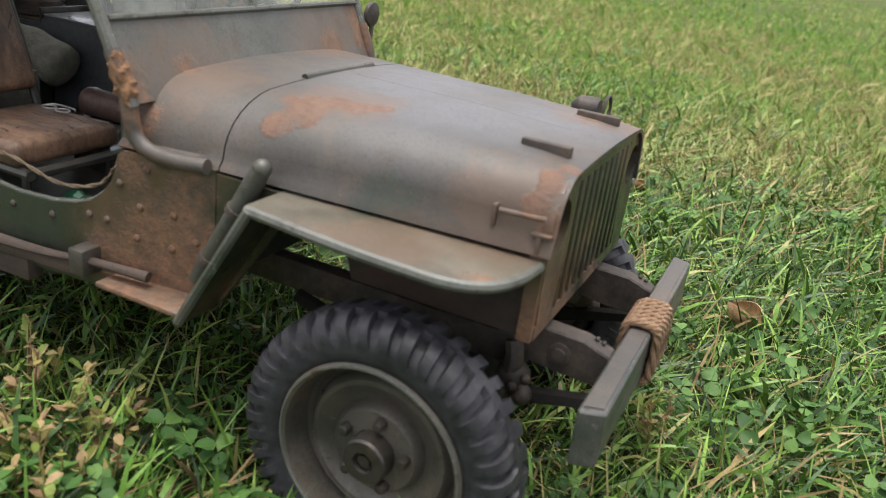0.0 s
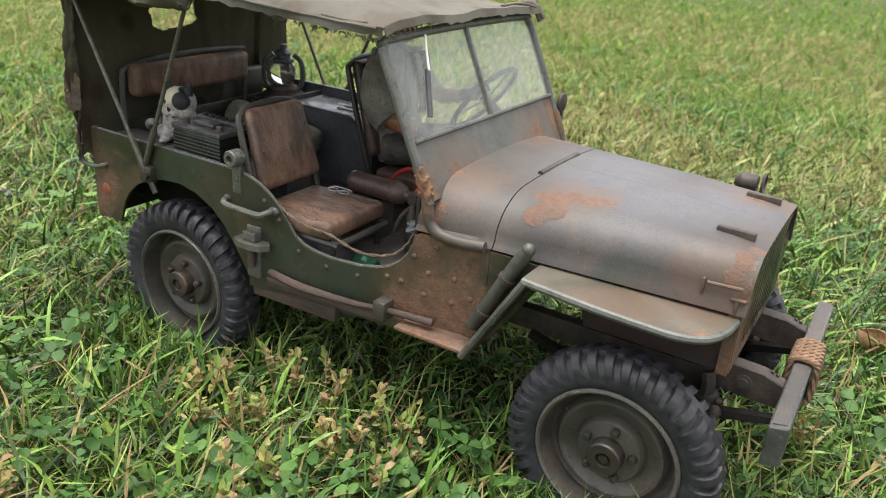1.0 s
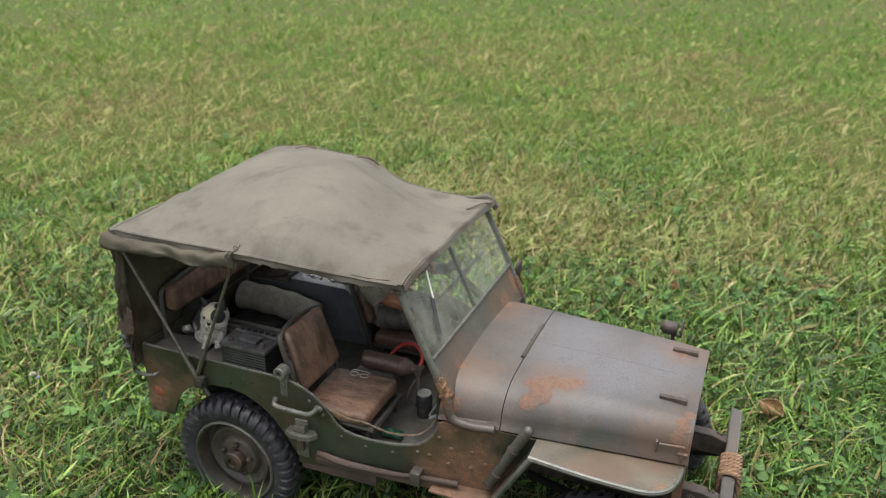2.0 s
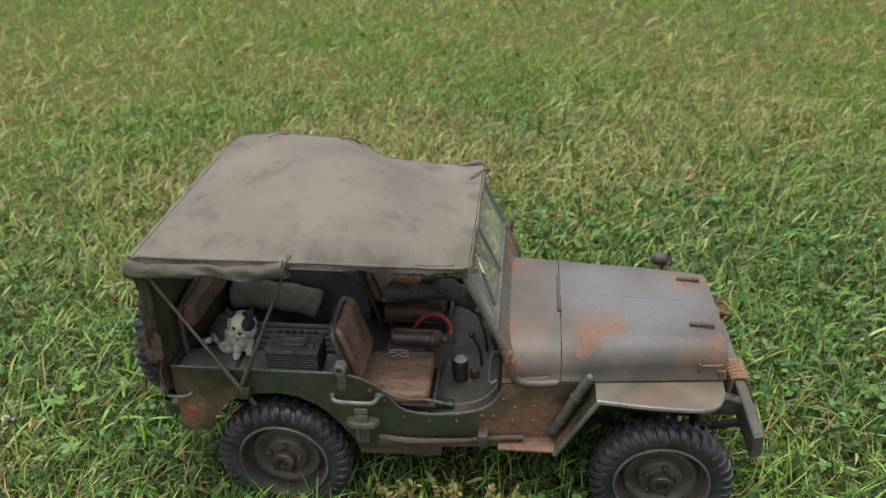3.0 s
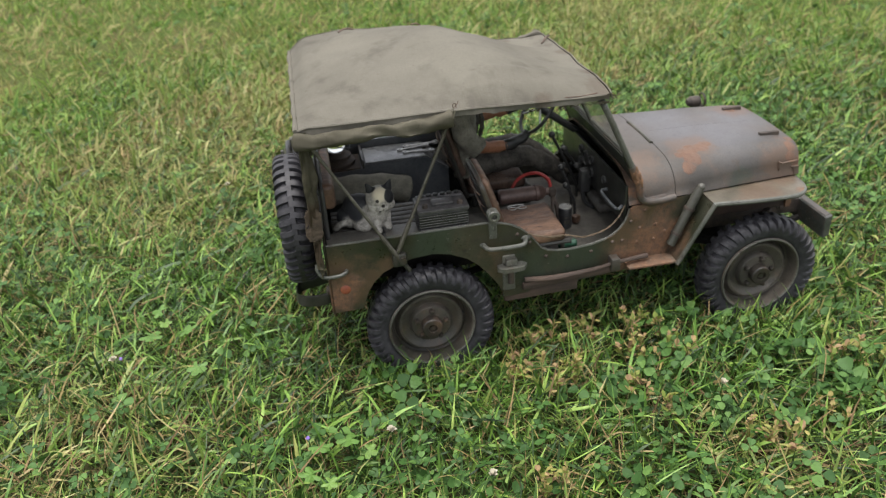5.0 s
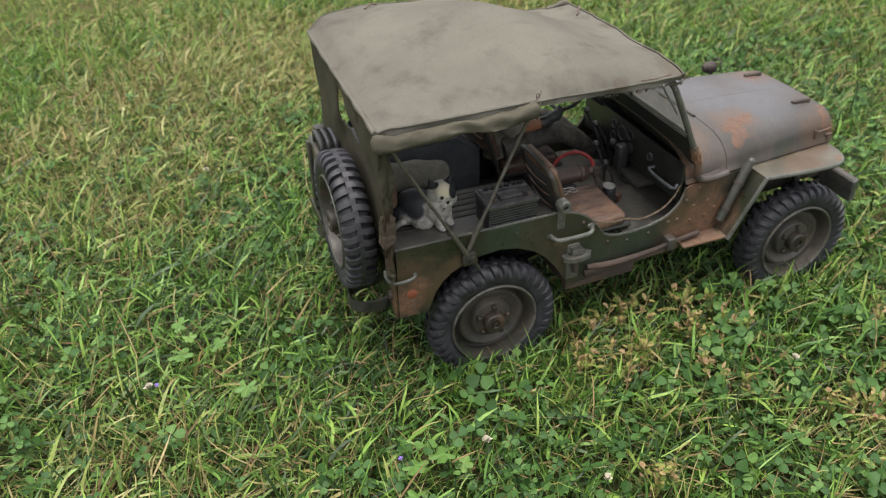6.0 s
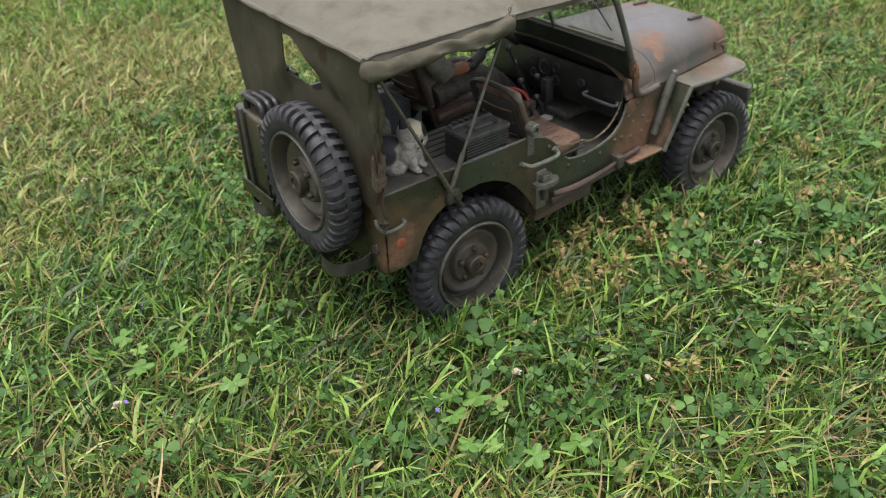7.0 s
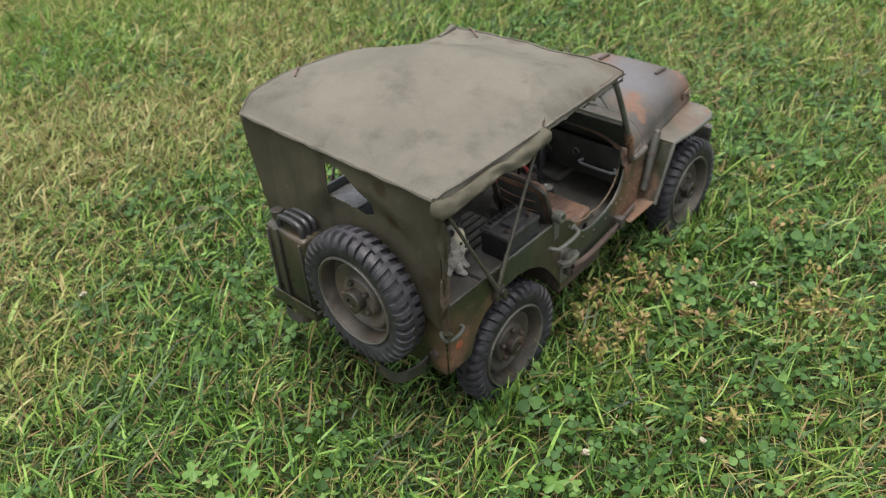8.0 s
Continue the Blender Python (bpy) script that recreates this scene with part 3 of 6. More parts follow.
for x in (-HUB_X, HUB_X):
    bm = lathe(bm_new(), [(6, -84), (6, -22), (17, -10), (19, 0), (17, 10), (6, 22), (6, 84)], (x, 0, HUB_Z), "y", 16)
    # axles and springs take the same painted underbody shade
    part("axle", bm, UNDER_SHADE, jeep)
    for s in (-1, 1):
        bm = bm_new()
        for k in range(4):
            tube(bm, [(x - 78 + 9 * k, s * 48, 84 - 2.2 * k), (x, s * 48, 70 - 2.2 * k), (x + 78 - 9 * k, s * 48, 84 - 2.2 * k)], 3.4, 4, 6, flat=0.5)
        part("leaf_spring", bm, UNDER_SHADE, jeep)


bm = box(bm_new(), (-206, -102, 153.6), (-202.5, -72, 154.5), 0.2)
part("ledge_slot", bm, BLACK, jeep, "dark slot across the wheel box top")


# bonnet and cowl share one family of sections
HALF = [(28, 95), (77, 88.5), (217, 69)]
TOP = [(28, 181.5), (77, 181.5), (150, 180.5), (200, 178), (217, 176)]
LOW = [(28, 152.5), (77, 152), (217, 148)]


def bonnet_section(x, k, count=28):
    """Across from one lower edge over the top to the other, k from 0 to count."""
    w, top, low, r = track(HALF, x), track(TOP, x), track(LOW, x), track([(28, 26), (77, 25), (217, 19)], x)
    lean = 3.0
    pts = [(-w, low), (-w + lean * 0.4, low + (top - r - low) * 0.5), (-w + lean, top - r)]
    rx = r * track([(28, 1.45), (120, 1.35), (217, 0.85)], x)
    pts += [(-w + lean + rx - rx * math.cos(a), top - r + r * math.sin(a)) for a in (math.pi / 2 * i / 8 for i in range(1, 9))]
    half = pts + [((-w + lean + rx) * (1 - f), top + 1.6 * (1 - (1 - f) ** 2)) for f in (0.25, 0.5, 0.75)]
    full = half + [(0, top + 1.6)] + [(-y, z) for y, z in reversed(half)]
    y, z = full[min(k, len(full) - 1)]
    return (x, y, z)


def bonnet_height(x, y):
    """The height of the bonnet's skin at a place."""
    side = [bonnet_section(x, k) for k in range(15)]
    return track([(q[1], q[2]) for q in side[2:]], -abs(y))


SECTION = 2 * 14
def bonnet(name, x0, x1, label):
    bm = bm_new()
    n = max(4, int((x1 - x0) / 6))
    grid(bm, n, SECTION, lambda u, v: bonnet_section(x0 + (x1 - x0) * u, round(v * SECTION)), -1.8)
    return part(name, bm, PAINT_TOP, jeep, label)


bonnet("bonnet", 77.9, 218, "faded olive bonnet with a large rust patch and painted sky sheen")
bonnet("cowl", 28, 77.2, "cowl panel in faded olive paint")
bm = bm_new()
tube(bm, [(x, 0, track(TOP, x) + 3.2) for x in range(84, 204, 6)], 0.32, 6, 1)
part("bonnet_seam", bm, BLACK, jeep, "thin centre seam of the bonnet")
bm = bm_new()
tube(bm, [(76.5, -30, 184.5), (76.5, 30, 184.5)], 1.9, 8, 1)
part("bonnet_hinge", bm, PAINT, jeep)
for y in (-38, 38):
    bm = box(bm_new(), (189, y - 2.2, bonnet_height(210, y) - 1), (210, y + 2.2, bonnet_height(195, y) + 4.6), 0.6)
    part("bonnet_block", bm, DIRTY, jeep, "brown wooden rest block on the bonnet")
for x, y in ((188, -20), (192, 12), (184, 4), (182, -44), (200, -26)):
    bm = bm_new()
    ball(bm, (x, y, bonnet_height(x, y)), (1.5, 1.5, 0.9), 8)
    part("rivet", bm, PAINT, jeep)
for s in (-1, 1):
    bm = bm_new()
    tube(bm, [(196, s * 72.6, 163), (214, s * 70.2, 163)], 1.1, 8, 1)
    box(bm, (193.5, min(s * 70, s * 73.6), 156), (195, max(s * 70, s * 73.6), 165), 0.4)
    box(bm, (209, min(s * 68, s * 71.6), 156), (217, max(s * 68, s * 71.6), 157.2), 0.3)
    box(bm, (211.5, min(s * 68, s * 71.4), 149), (213.5, max(s * 68, s * 71.4), 157), 0.3)
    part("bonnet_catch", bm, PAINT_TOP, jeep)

# engine bay behind the grille
bm = box(bm_new(), (128, -62, 112), (207, 62, 150), 2)
box(bm, (200, -64, 108), (208, 64, 172), 2)
part("radiator", bm, BLACK, jeep, "dark radiator behind the grille")

# grille: a pressed panel with nine slots and two round lamp openings
grille = part("grille", prism(bm_new(), [(-67, 111.5), (67, 111.5), (67, 117.5), (-67, 117.5)], 213, 216.5, "x"), PAINT, jeep, "slotted grille panel with rusty lower edge")
bm = prism(bm_new(), [(-63, 172), (63, 172), (58, 176), (-58, 176)], 213, 216.5, "x")
part("top_strip", bm, PAINT, grille)
for k in range(10):
    y = -42.3 + k * 9.4
    bm = box(bm_new(), (213, y - 2.3, 117.5), (216.5, y + 2.3, 172), 0.7)
    part("grille_bar", bm, PAINT, grille)
for s in (-1, 1):
    bm = bm_new()
    cy, cz, r = s * 56.5, 158, 10.2
    outer = [(s * 44.6, 117.5), (s * 67, 117.5), (s * 68.5, 140), (s * 68.5, 160), (s * 66, 168), (s * 60, 172), (s * 44.6, 172)]
    ring = []
    for k in range(28):
        a = 2 * math.pi * k / 28
        d = (math.cos(a), math.sin(a))
        far = 1e9
        for (ay, az), (by, bz) in zip(outer, outer[1:] + outer[:1]):
            ey, ez = by - ay, bz - az
            det = d[0] * ez - d[1] * ey
            if abs(det) > 1e-9:
                t = ((ay - cy) * ez - (az - cz) * ey) / det
                q = ((ay - cy) * d[1] - (az - cz) * d[0]) / det
                if t > 0 and -1e-6 <= q <= 1 + 1e-6:
                    far = min(far, t)
        ring.append([bm.verts.new((x, cy + d[0] * rr, cz + d[1] * rr)) for x, rr in ((213, far), (216.5, far), (216.5, r), (213, r), (204, r * 0.95))])
    for k in range(28):
        a, b = ring[k], ring[(k + 1) % 28]
        for i in range(4):
            bm.faces.new((a[i], b[i], b[i + 1], a[i + 1]))
    part("lamp_panel", bm, PAINT, grille)
    bm = lathe(bm_new(), [(10, 0), (9.5, 2.5), (6, 4.6), (0, 5.6)], (204, cy, cz), "x", 20)
    part("headlamp", bm, BLACK_METAL, grille, "dark recessed headlamp")
for s in (-1, 1):
    bm = prism(bm_new(), [(s * 70, 111.5), (s * 67, 111.5), (s * 68.5, 148), (s * 70, 148)], 210, 216, "x")
    part("grille_edge", bm, PAINT, grille)


def fender(s):
    rail = [(107, 108), (150, 110.5), (182, 110), (194, 108.5), (203, 104), (209, 97), (213, 86), (214.5, 70)]
    inner = [(214.5, 60), (107, 78)]
    def dip(x):
        return -0.036 * (x - 107)
    bm = prism(bm_new(), [(x, s * y) for x, y in rail + inner], 147.2, 150.4)
    for v in bm.verts:
        v.co.z += dip(v.co.x)
    f = part("fender", bm, PAINT_FENDER, jeep, "flat front fender with worn edge and rusty tip")
    bm = bm_new()
    tube(bm, [(x, s * y, 148.2 + dip(x)) for x, y in rail], 2.3, 8, 4)
    part("rolled_edge", bm, PAINT_EDGE, f)
    bm = bm_new()
    for y0, y1, low in ((88, 109.5, 0),):
        vs = [bm.verts.new(p) for p in ((108, s * 80, 150.2), (108, s * 109, 150.2), (73.5, s * 110.5, 90), (73.5, s * 90, 90), (111, s * 80, 147.4), (111, s * 109, 147.4), (77, s * 110.5, 89), (77, s * 90, 89))]
        for q in ((0, 1, 2, 3), (4, 5, 6, 7), (0, 1, 5, 4), (2, 3, 7, 6), (1, 2, 6, 5), (0, 3, 7, 4)):
            bm.faces.new([vs[i] for i in q])
    part("sloping_plate", bm, PAINT, f)
    bm = bm_new()
    tube(bm, [(109, s * 109, 148.6), (75, s * 110.8, 89.5)], 2.3, 8, 1)
    part("rolled_edge", bm, PAINT_EDGE, f)
    bm = prism(bm_new(), [(76, 92), (80, 92), (110, 138), (110, 150), (76, 151.5)], s * 89.6 - 1, s * 89.6 + 1, "y")
    for v in bm.verts:
        v.co.y -= s * 0.1 * (v.co.x - 76)
    part("scuttle_side", bm, PAINT, f)
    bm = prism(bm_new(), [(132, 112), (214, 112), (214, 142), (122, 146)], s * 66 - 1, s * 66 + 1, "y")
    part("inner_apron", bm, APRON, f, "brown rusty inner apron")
    bm = box(bm_new(), (26, min(s * 92, s * 110), 90), (75, max(s * 92, s * 110), 92.6), 0.8)
    part("step_plate", bm, PAINT_FENDER, f, "rusty step plate")
    bm = bm_new()
    tube(bm, [(101.5, s * 92, 160), (98.5, s * 92, 154.5), (73.5, s * 96.5, 104)], lambda t: 4.5 if t > 0.02 else 3.8, 14, 1)
    ball(bm, (101.5, s * 92, 160), (4.1, 4.1, 4.1), 12)
    tool = part("round_bar", bm, PAINT_BAR, f, "grey-green round bar strapped to the slope")
    for t in (0.3, 0.78):
        bm = bm_new()
        a, b = Vector((98.5, s * 92, 154.5)), Vector((73.5, s * 96.5, 104))
        c, d = a.lerp(b, t), (b - a).normalized()
        tube(bm, [c - d * 1.3, c + d * 1.3], 5.4, 14, 1)
        part("strap", bm, DIRTY, tool)


fender(-1)
fender(1)

# windscreen, leaning back
def screen(y, z, out=0.0):
    return Vector((22.5 - (z - 205) * 0.47 + out * 0.905, y, z + out * 0.425))


windscreen = part("windscreen", tube(bm_new(), [screen(-97, 172), screen(-97.5, 218), screen(-97, 250), screen(-94.5, 257), screen(-88, 260.5), screen(0, 262.5), screen(88, 262), screen(94.5, 259), screen(97, 251), screen(97.5, 218), screen(97, 172)], 2.9, 10, 4), PAINT_EDGE, jeep, "worn green windscreen frame with two dusty panes")
bm = bm_new()
grid(bm, 2, 12, lambda u, v: screen(-95 + 190 * v, 173 + 32 * u, 0.5), 2.0)
part("lower_panel", bm, PAINT_SCREEN, windscreen, "faded lower windscreen panel")
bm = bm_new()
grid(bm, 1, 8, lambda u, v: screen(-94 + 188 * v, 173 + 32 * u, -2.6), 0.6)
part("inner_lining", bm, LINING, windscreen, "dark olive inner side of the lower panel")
bm = bm_new()
tube(bm, [screen(-95, 205.5, 1), screen(95, 206, 1)], 1.5, 8, 1)
part("glass_rail", bm, PAINT_EDGE, windscreen)
bm = bm_new()
tube(bm, [screen(0, 205, 0.5), screen(0, 262, 0.5)], 2.0, 8, 1)
part("centre_post", bm, PAINT_EDGE, windscreen)
for s in (-1, 1):
    bm = bm_new()
    grid(bm, 1, 1, lambda u, v: screen(s * (2 + 93 * v), 205 + 56 * u, -0.4), 0.9)
    pane = part("pane", bm, GLASS, windscreen, "dusty scratched windscreen glass")
    pane.visible_shadow = False
bm = bm_new()
tube(bm, [screen(-56, 259, 4.5), screen(-60, 252, 5), screen(-64, 240, 5)], 0.8, 8, 2)
wiper = part("wiper", bm, PAPER, windscreen, "thin wiper arm with dark blade")
bm = bm_new()
tube(bm, [screen(-64, 241, 4.2), screen(-76, 216, 4.2)], 1.7, 6, 1, flat=0.5)
part("blade", bm, BLACK, wiper)
for s in (-1, 1):
    bm = bm_new()
    tube(bm, [screen(s * 97, 194), screen(s * 97, 180), (37, s * 97, 168), (39, s * 96.5, 160), (46, s * 96, 155), (59, s * 95, 153.5), (75, s * 93.5, 154.5)], lambda t: 3.7 - 0.4 * t, 12, 5)
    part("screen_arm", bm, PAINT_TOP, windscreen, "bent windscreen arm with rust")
    if s > 0:
        continue
    bm = bm_new()
    vs = ball(bm, screen(s * 97, 183), (4.2, 4.4, 14), 44, Matrix.Rotation(radians(-22), 4, "Y"))
    bm.normal_update()
    for v in vs:
        v.co += v.normal * (lumpy(v.co, 4.0, 1.5) + lumpy(v.co, 1.5, 0.9))
    part("rust_crust", bm, RUSTY, windscreen, "thick crumbly rust at the foot of the frame")

# dashboard and controls
dash = part("dashboard", box(bm_new(), (25, -92, 132), (28, 92, 172), 1), DASH, jeep, "black dashboard with gauges")
for y, z, r in ((12, 158, 8), (28, 162, 5), (28, 148, 5), (-4, 162, 5), (-4, 148, 5), (-40, 156, 4)):
    bm = lathe(bm_new(), [(r, 0), (r, 2), (r * 0.85, 2.4), (r * 0.8, 1.2), (0, 1.2)], (25, y, z), "x", 18, -1)
    part("gauge", bm, BLACK, dash)
bm = bm_new()
tube(bm, [(24, -88, 150), (18, -88, 148), (18, -50, 148), (24, -50, 150)], 1.6, 8, 3)
part("grab_bar", bm, BLACK_METAL, dash)
bm = box(bm_new(), (72, -88, 100), (75, 88, 153))
part("firewall", bm, LINING, jeep)
axis = Vector((-0.80, 0, 0.60)).normalized()
hub = Vector((-14, 58, 203))
u = axis.orthogonal().normalized()
w = axis.cross(u)
wheel_ring = [hub + 31 * (math.cos(a) * u + math.sin(a) * w) for a in (2 * math.pi * k / 24 for k in range(24))]
steering = part("steering_wheel", tube(bm_new(), wheel_ring, 1.9, 8, 1, True), BLACK, jeep, "black three-spoke steering wheel")
for k in range(3):
    a = 2 * math.pi * k / 3 + 0.5
    bm = bm_new()
    tube(bm, [hub - 2 * axis, hub + 31 * (math.cos(a) * u + math.sin(a) * w)], 1.0, 6, 1)
    part("spoke", bm, STEEL, steering)
bm = bm_new()
tube(bm, [hub + axis * 1.5, hub - axis * 8, hub - axis * 82], 4.0, 10, 1)
part("steering_column", bm, BLACK, steering)
for x, y, tx, ty, tz in ((22, 34, -7, 34, 180), (6, -8, -4, -6, 138), (10, 16, 0, 22, 146), (34, 44, 10, 42, 158), (40, 26, 14, 12, 150)):
    bm = bm_new()
    tube(bm, [(x, y, 103), (x - 2, y, 122), (tx, ty, tz)], 1.5, 8, 4)
    ball(bm, (tx, ty, tz), (3.6, 3.6, 3.6), 12)
    part("gear_lever", bm, BLACK, jeep)
bm = box(bm_new(), (30, -16, 103), (74, 26, 113), 4.5, 3)
part("gearbox_hump", bm, FLOOR, jeep)
bm = box(bm_new(), (14, -2, 124), (25, 8, 150), 1.5)
tube(bm, [(18, 3, 124), (20, 2, 112), (30, 0, 104)], 2.2, 8, 3)
part("hand_brake", bm, BLACK, jeep, "dark hand brake bracket under the dashboard")
for y in (44, 58, 72):
    bm = box(bm_new(), (42, y - 4, 112), (46, y + 4, 122), 1)
    part("pedal", bm, BLACK, jeep)

# wheels
def tyre_mesh(bm):
    """One carcass: a rib round the middle, bars out to the shoulders on both sides, staggered, and plain walls."""
    # way across, radius in the groove, way across and radius on a bar
    tread = [(2.0, 61.4, 2.0, 61.6), (3.0, 58.8, 3.0, 61.9), (6.5, 58.2, 6.5, 61.7), (9.4, 57.0, 9.8, 60.9), (11.6, 54.6, 12.4, 58.6), (12.6, 52.6, 13.7, 55.0), (12.9, 50.9, 13.6, 51.8)]
    wall = [(13.0, 49.6), (12.7, 47.4), (11.9, 44.2), (10.6, 42.3), (9.0, 41.0), (6.0, 40.0)]
    count, d = 38, 0.27
    cols = sorted((o + shift) % 1.0 for o in (-d - 0.035, -d + 0.035, d - 0.035, d + 0.035) for shift in (0.0, 0.5))
    def on_bar(o, shift):
        u = (o - shift + 0.5) % 1.0 - 0.5
        return min(1.0, max(0.0, (d + 0.035 - abs(u)) / 0.07))
    rings = []
    for k in range(count):
        for o in cols:
            ring = []
            for side, shift in ((-1, 0.0), (1, 0.5)):
                f = on_bar(o, shift)
                rows = []
                for j, (w0, r0, w1, r1) in enumerate(tread):
                    a = 2 * math.pi * (k + o) / count + 0.010 * j
                    w, r = w0 + (w1 - w0) * f, r0 + (r1 - r0) * f
                    rows.append((r, side * w, a))
                rows += [(r, side * w, 2 * math.pi * (k + o) / count + 0.060) for w, r in wall]
                ring += rows[::-1] if side < 0 else rows
            rings.append([bm.verts.new((r * math.cos(a), w, r * math.sin(a))) for r, w, a in ring])
    for p, q in zip(rings, rings[1:] + rings[:1]):
        for i in range(len(p)):
            bm.faces.new((p[i], p[(i + 1) % len(p)], q[(i + 1) % len(p)], q[i]))
    return bm


RIM = [(40.5, -8), (42.4, 9.2), (42.2, 11.4), (40.8, 12.4), (39.4, 11.6), (38.6, 4.0), (37.4, -2.0), (35.6, -3.6), (34.0, -2.6), (32.2, 1.6), (30.8, 3.2), (28.8, 3.4), (26.0, 1.8), (23.0, 0.0), (20.8, -0.6), (19.6, 3.4), (18.4, 5.0), (10.2, 5.8)]
first_wheel = None


def wheel(m, label):
    """A wheel with its outer face along local +y."""
    global first_wheel
    if first_wheel is None:
        hub_ob = part("wheel", lathe(bm_new(), [(10, -9), (10, 13.0), (9.2, 14.0), (4.6, 14.2), (4.2, 11.6), (2.9, 11.6), (2.7, 13.2), (0, 13.4)], (0, 0, 0), "y", 24), PAINT_HUB, jeep)
        part("tyre", tyre_mesh(bm_new()), RUBBER, hub_ob, "black lugged rubber tyre", sharp=40)
        part("rim", lathe(bm_new(), RIM + [(9.6, 5.0), (9.6, -8)], (0, 0, 0), "y", 48, caps=False), PAINT_WHEEL, hub_ob, "dusty olive steel rim")
        bm = bm_new()
        tube(bm, [(40.9 * math.cos(2 * math.pi * k / 48), 12.3, 40.9 * math.sin(2 * math.pi * k / 48)) for k in range(48)], 0.75, 6, 1, True)
        part("flange_edge", bm, PAINT_EDGE, hub_ob, "pale chipped edge of the rim")
        for k in range(5):
            a = 2 * math.pi * k / 5 + 0.3
            bm = lathe(bm_new(), [(2.6, 5.0), (2.6, 8.6), (2.0, 9.8), (0, 10.2)], (14.6 * math.cos(a), 0, 15.2 * math.sin(a)), "y", 8)
            part("wheel_nut", bm, PAINT_HUB, hub_ob)
        bm = bm_new()
        tube(bm, [(30, -1, 10), (31, 3, 11)], 0.9, 6, 1)
        part("valve", bm, BLACK, hub_ob)
        first_wheel = hub_ob
        hub_ob.matrix_basis = m
    else:
        hub_ob = copy_thing(first_wheel, m)
    return tagged(hub_ob, label)


wheel(pose(HUB_X * MM, -WHEEL_Y * MM, HUB_Z * MM, 0, 10, 0) @ pose(0, 0, 0, 0, 0, 180), "front road wheel")
wheel(pose(-HUB_X * MM, -WHEEL_Y * MM, HUB_Z * MM, 0, 150, 0) @ pose(0, 0, 0, 0, 0, 180), "rear road wheel")
wheel(pose(HUB_X * MM, WHEEL_Y * MM, HUB_Z * MM, 0, 40, 0), "front road wheel")
wheel(pose(-HUB_X * MM, WHEEL_Y * MM, HUB_Z * MM, 0, 80, 0), "rear road wheel")
wheel(pose(-282.5 * MM, -35 * MM, 158 * MM, 0, 0, 90) @ pose(0, 0, 0, 0, 20, 0), "spare wheel on the tailgate")
bm = lathe(bm_new(), [(14, 0), (12, 6), (8, 14)], (-260, -35, 158), "x", 16, -1)
part("spare_carrier", bm, PAINT, jeep)

# bumper and front frame horns
bm = prism(bm_new(), [(246, -91), (254, -88), (254, 88), (246, 91), (244, 91), (244, -91)], 80, 104)
bmesh.ops.bevel(bm, geom=bm.edges[:], offset=0.8, segments=1, affect="EDGES")
bumper = part("front_bumper", bm, PAINT_BUMPER, jeep, "flat bumper bar with brown worn top")
bm = prism(bm_new(), [(245.4, -88), (252.4, -85.5), (252.4, 85.5), (245.4, 88)], 103.6, 104.6)
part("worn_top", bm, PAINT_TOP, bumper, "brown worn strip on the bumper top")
for s in (-1, 1):
    bm = prism(bm_new(), [(206, 90), (222, 89), (244, 88), (244, 103), (232, 107), (206, 108)], s * 40 - 5, s * 40 + 5, "y")
    bmesh.ops.bevel(bm, geom=bm.edges[:], offset=0.8, segments=1, affect="EDGES")
    horn = part("frame_horn", bm, DIRTY, jeep, "brown riveted frame horn")
    bm = lathe(bm_new(), [(5, 0), (5, 1.2), (3, 1.4), (3, 2.6), (0, 2.8)], (223, s * 45, 98), "y", 14, s)
    part("bolt", bm, DIRTY, horn)
    for x, z in ((236, 106.5), (239, 105.5)):
        bm = bm_new()
        ball(bm, (x, s * 40 + 2, z), (1.2, 1.2, 1.0), 8)
        part("rivet", bm, DIRTY, horn)
    bm = bm_new()
    ball(bm, (206, s * 50, 84), (8, 7, 7), 12)
    ball(bm, (212, s * 54, 78), (5, 5, 5), 10)
    for k in range(3):
        ball(bm, (214 - 5 * k, s * 58, 88 - 5 * k), (2.4, 2.0, 2.4), 8)
    tube(bm, [(204, s * 50, 100), (206, s * 52, 90), (202, s * 52, 74)], 4.2, 8, 3)
    part("shackle", bm, DIRTY, jeep, "brown bolted spring shackle")
    bm = bm_new()
    tube(bm, [(-259, s * 82, 94), (-272, s * 82, 92), (-288, s * 76, 91), (-292, s * 63, 91), (-288, s * 50, 91), (-272, s * 46, 92), (-259, s * 46, 94)], 1.6, 8, 5)
    for v in bm.verts:
        v.co.z += 4.5 if v.co.z > 92.2 else -4.5
    part("rear_bumperette", bm, PAINT_RIM, jeep, "curved olive rear bumperette")

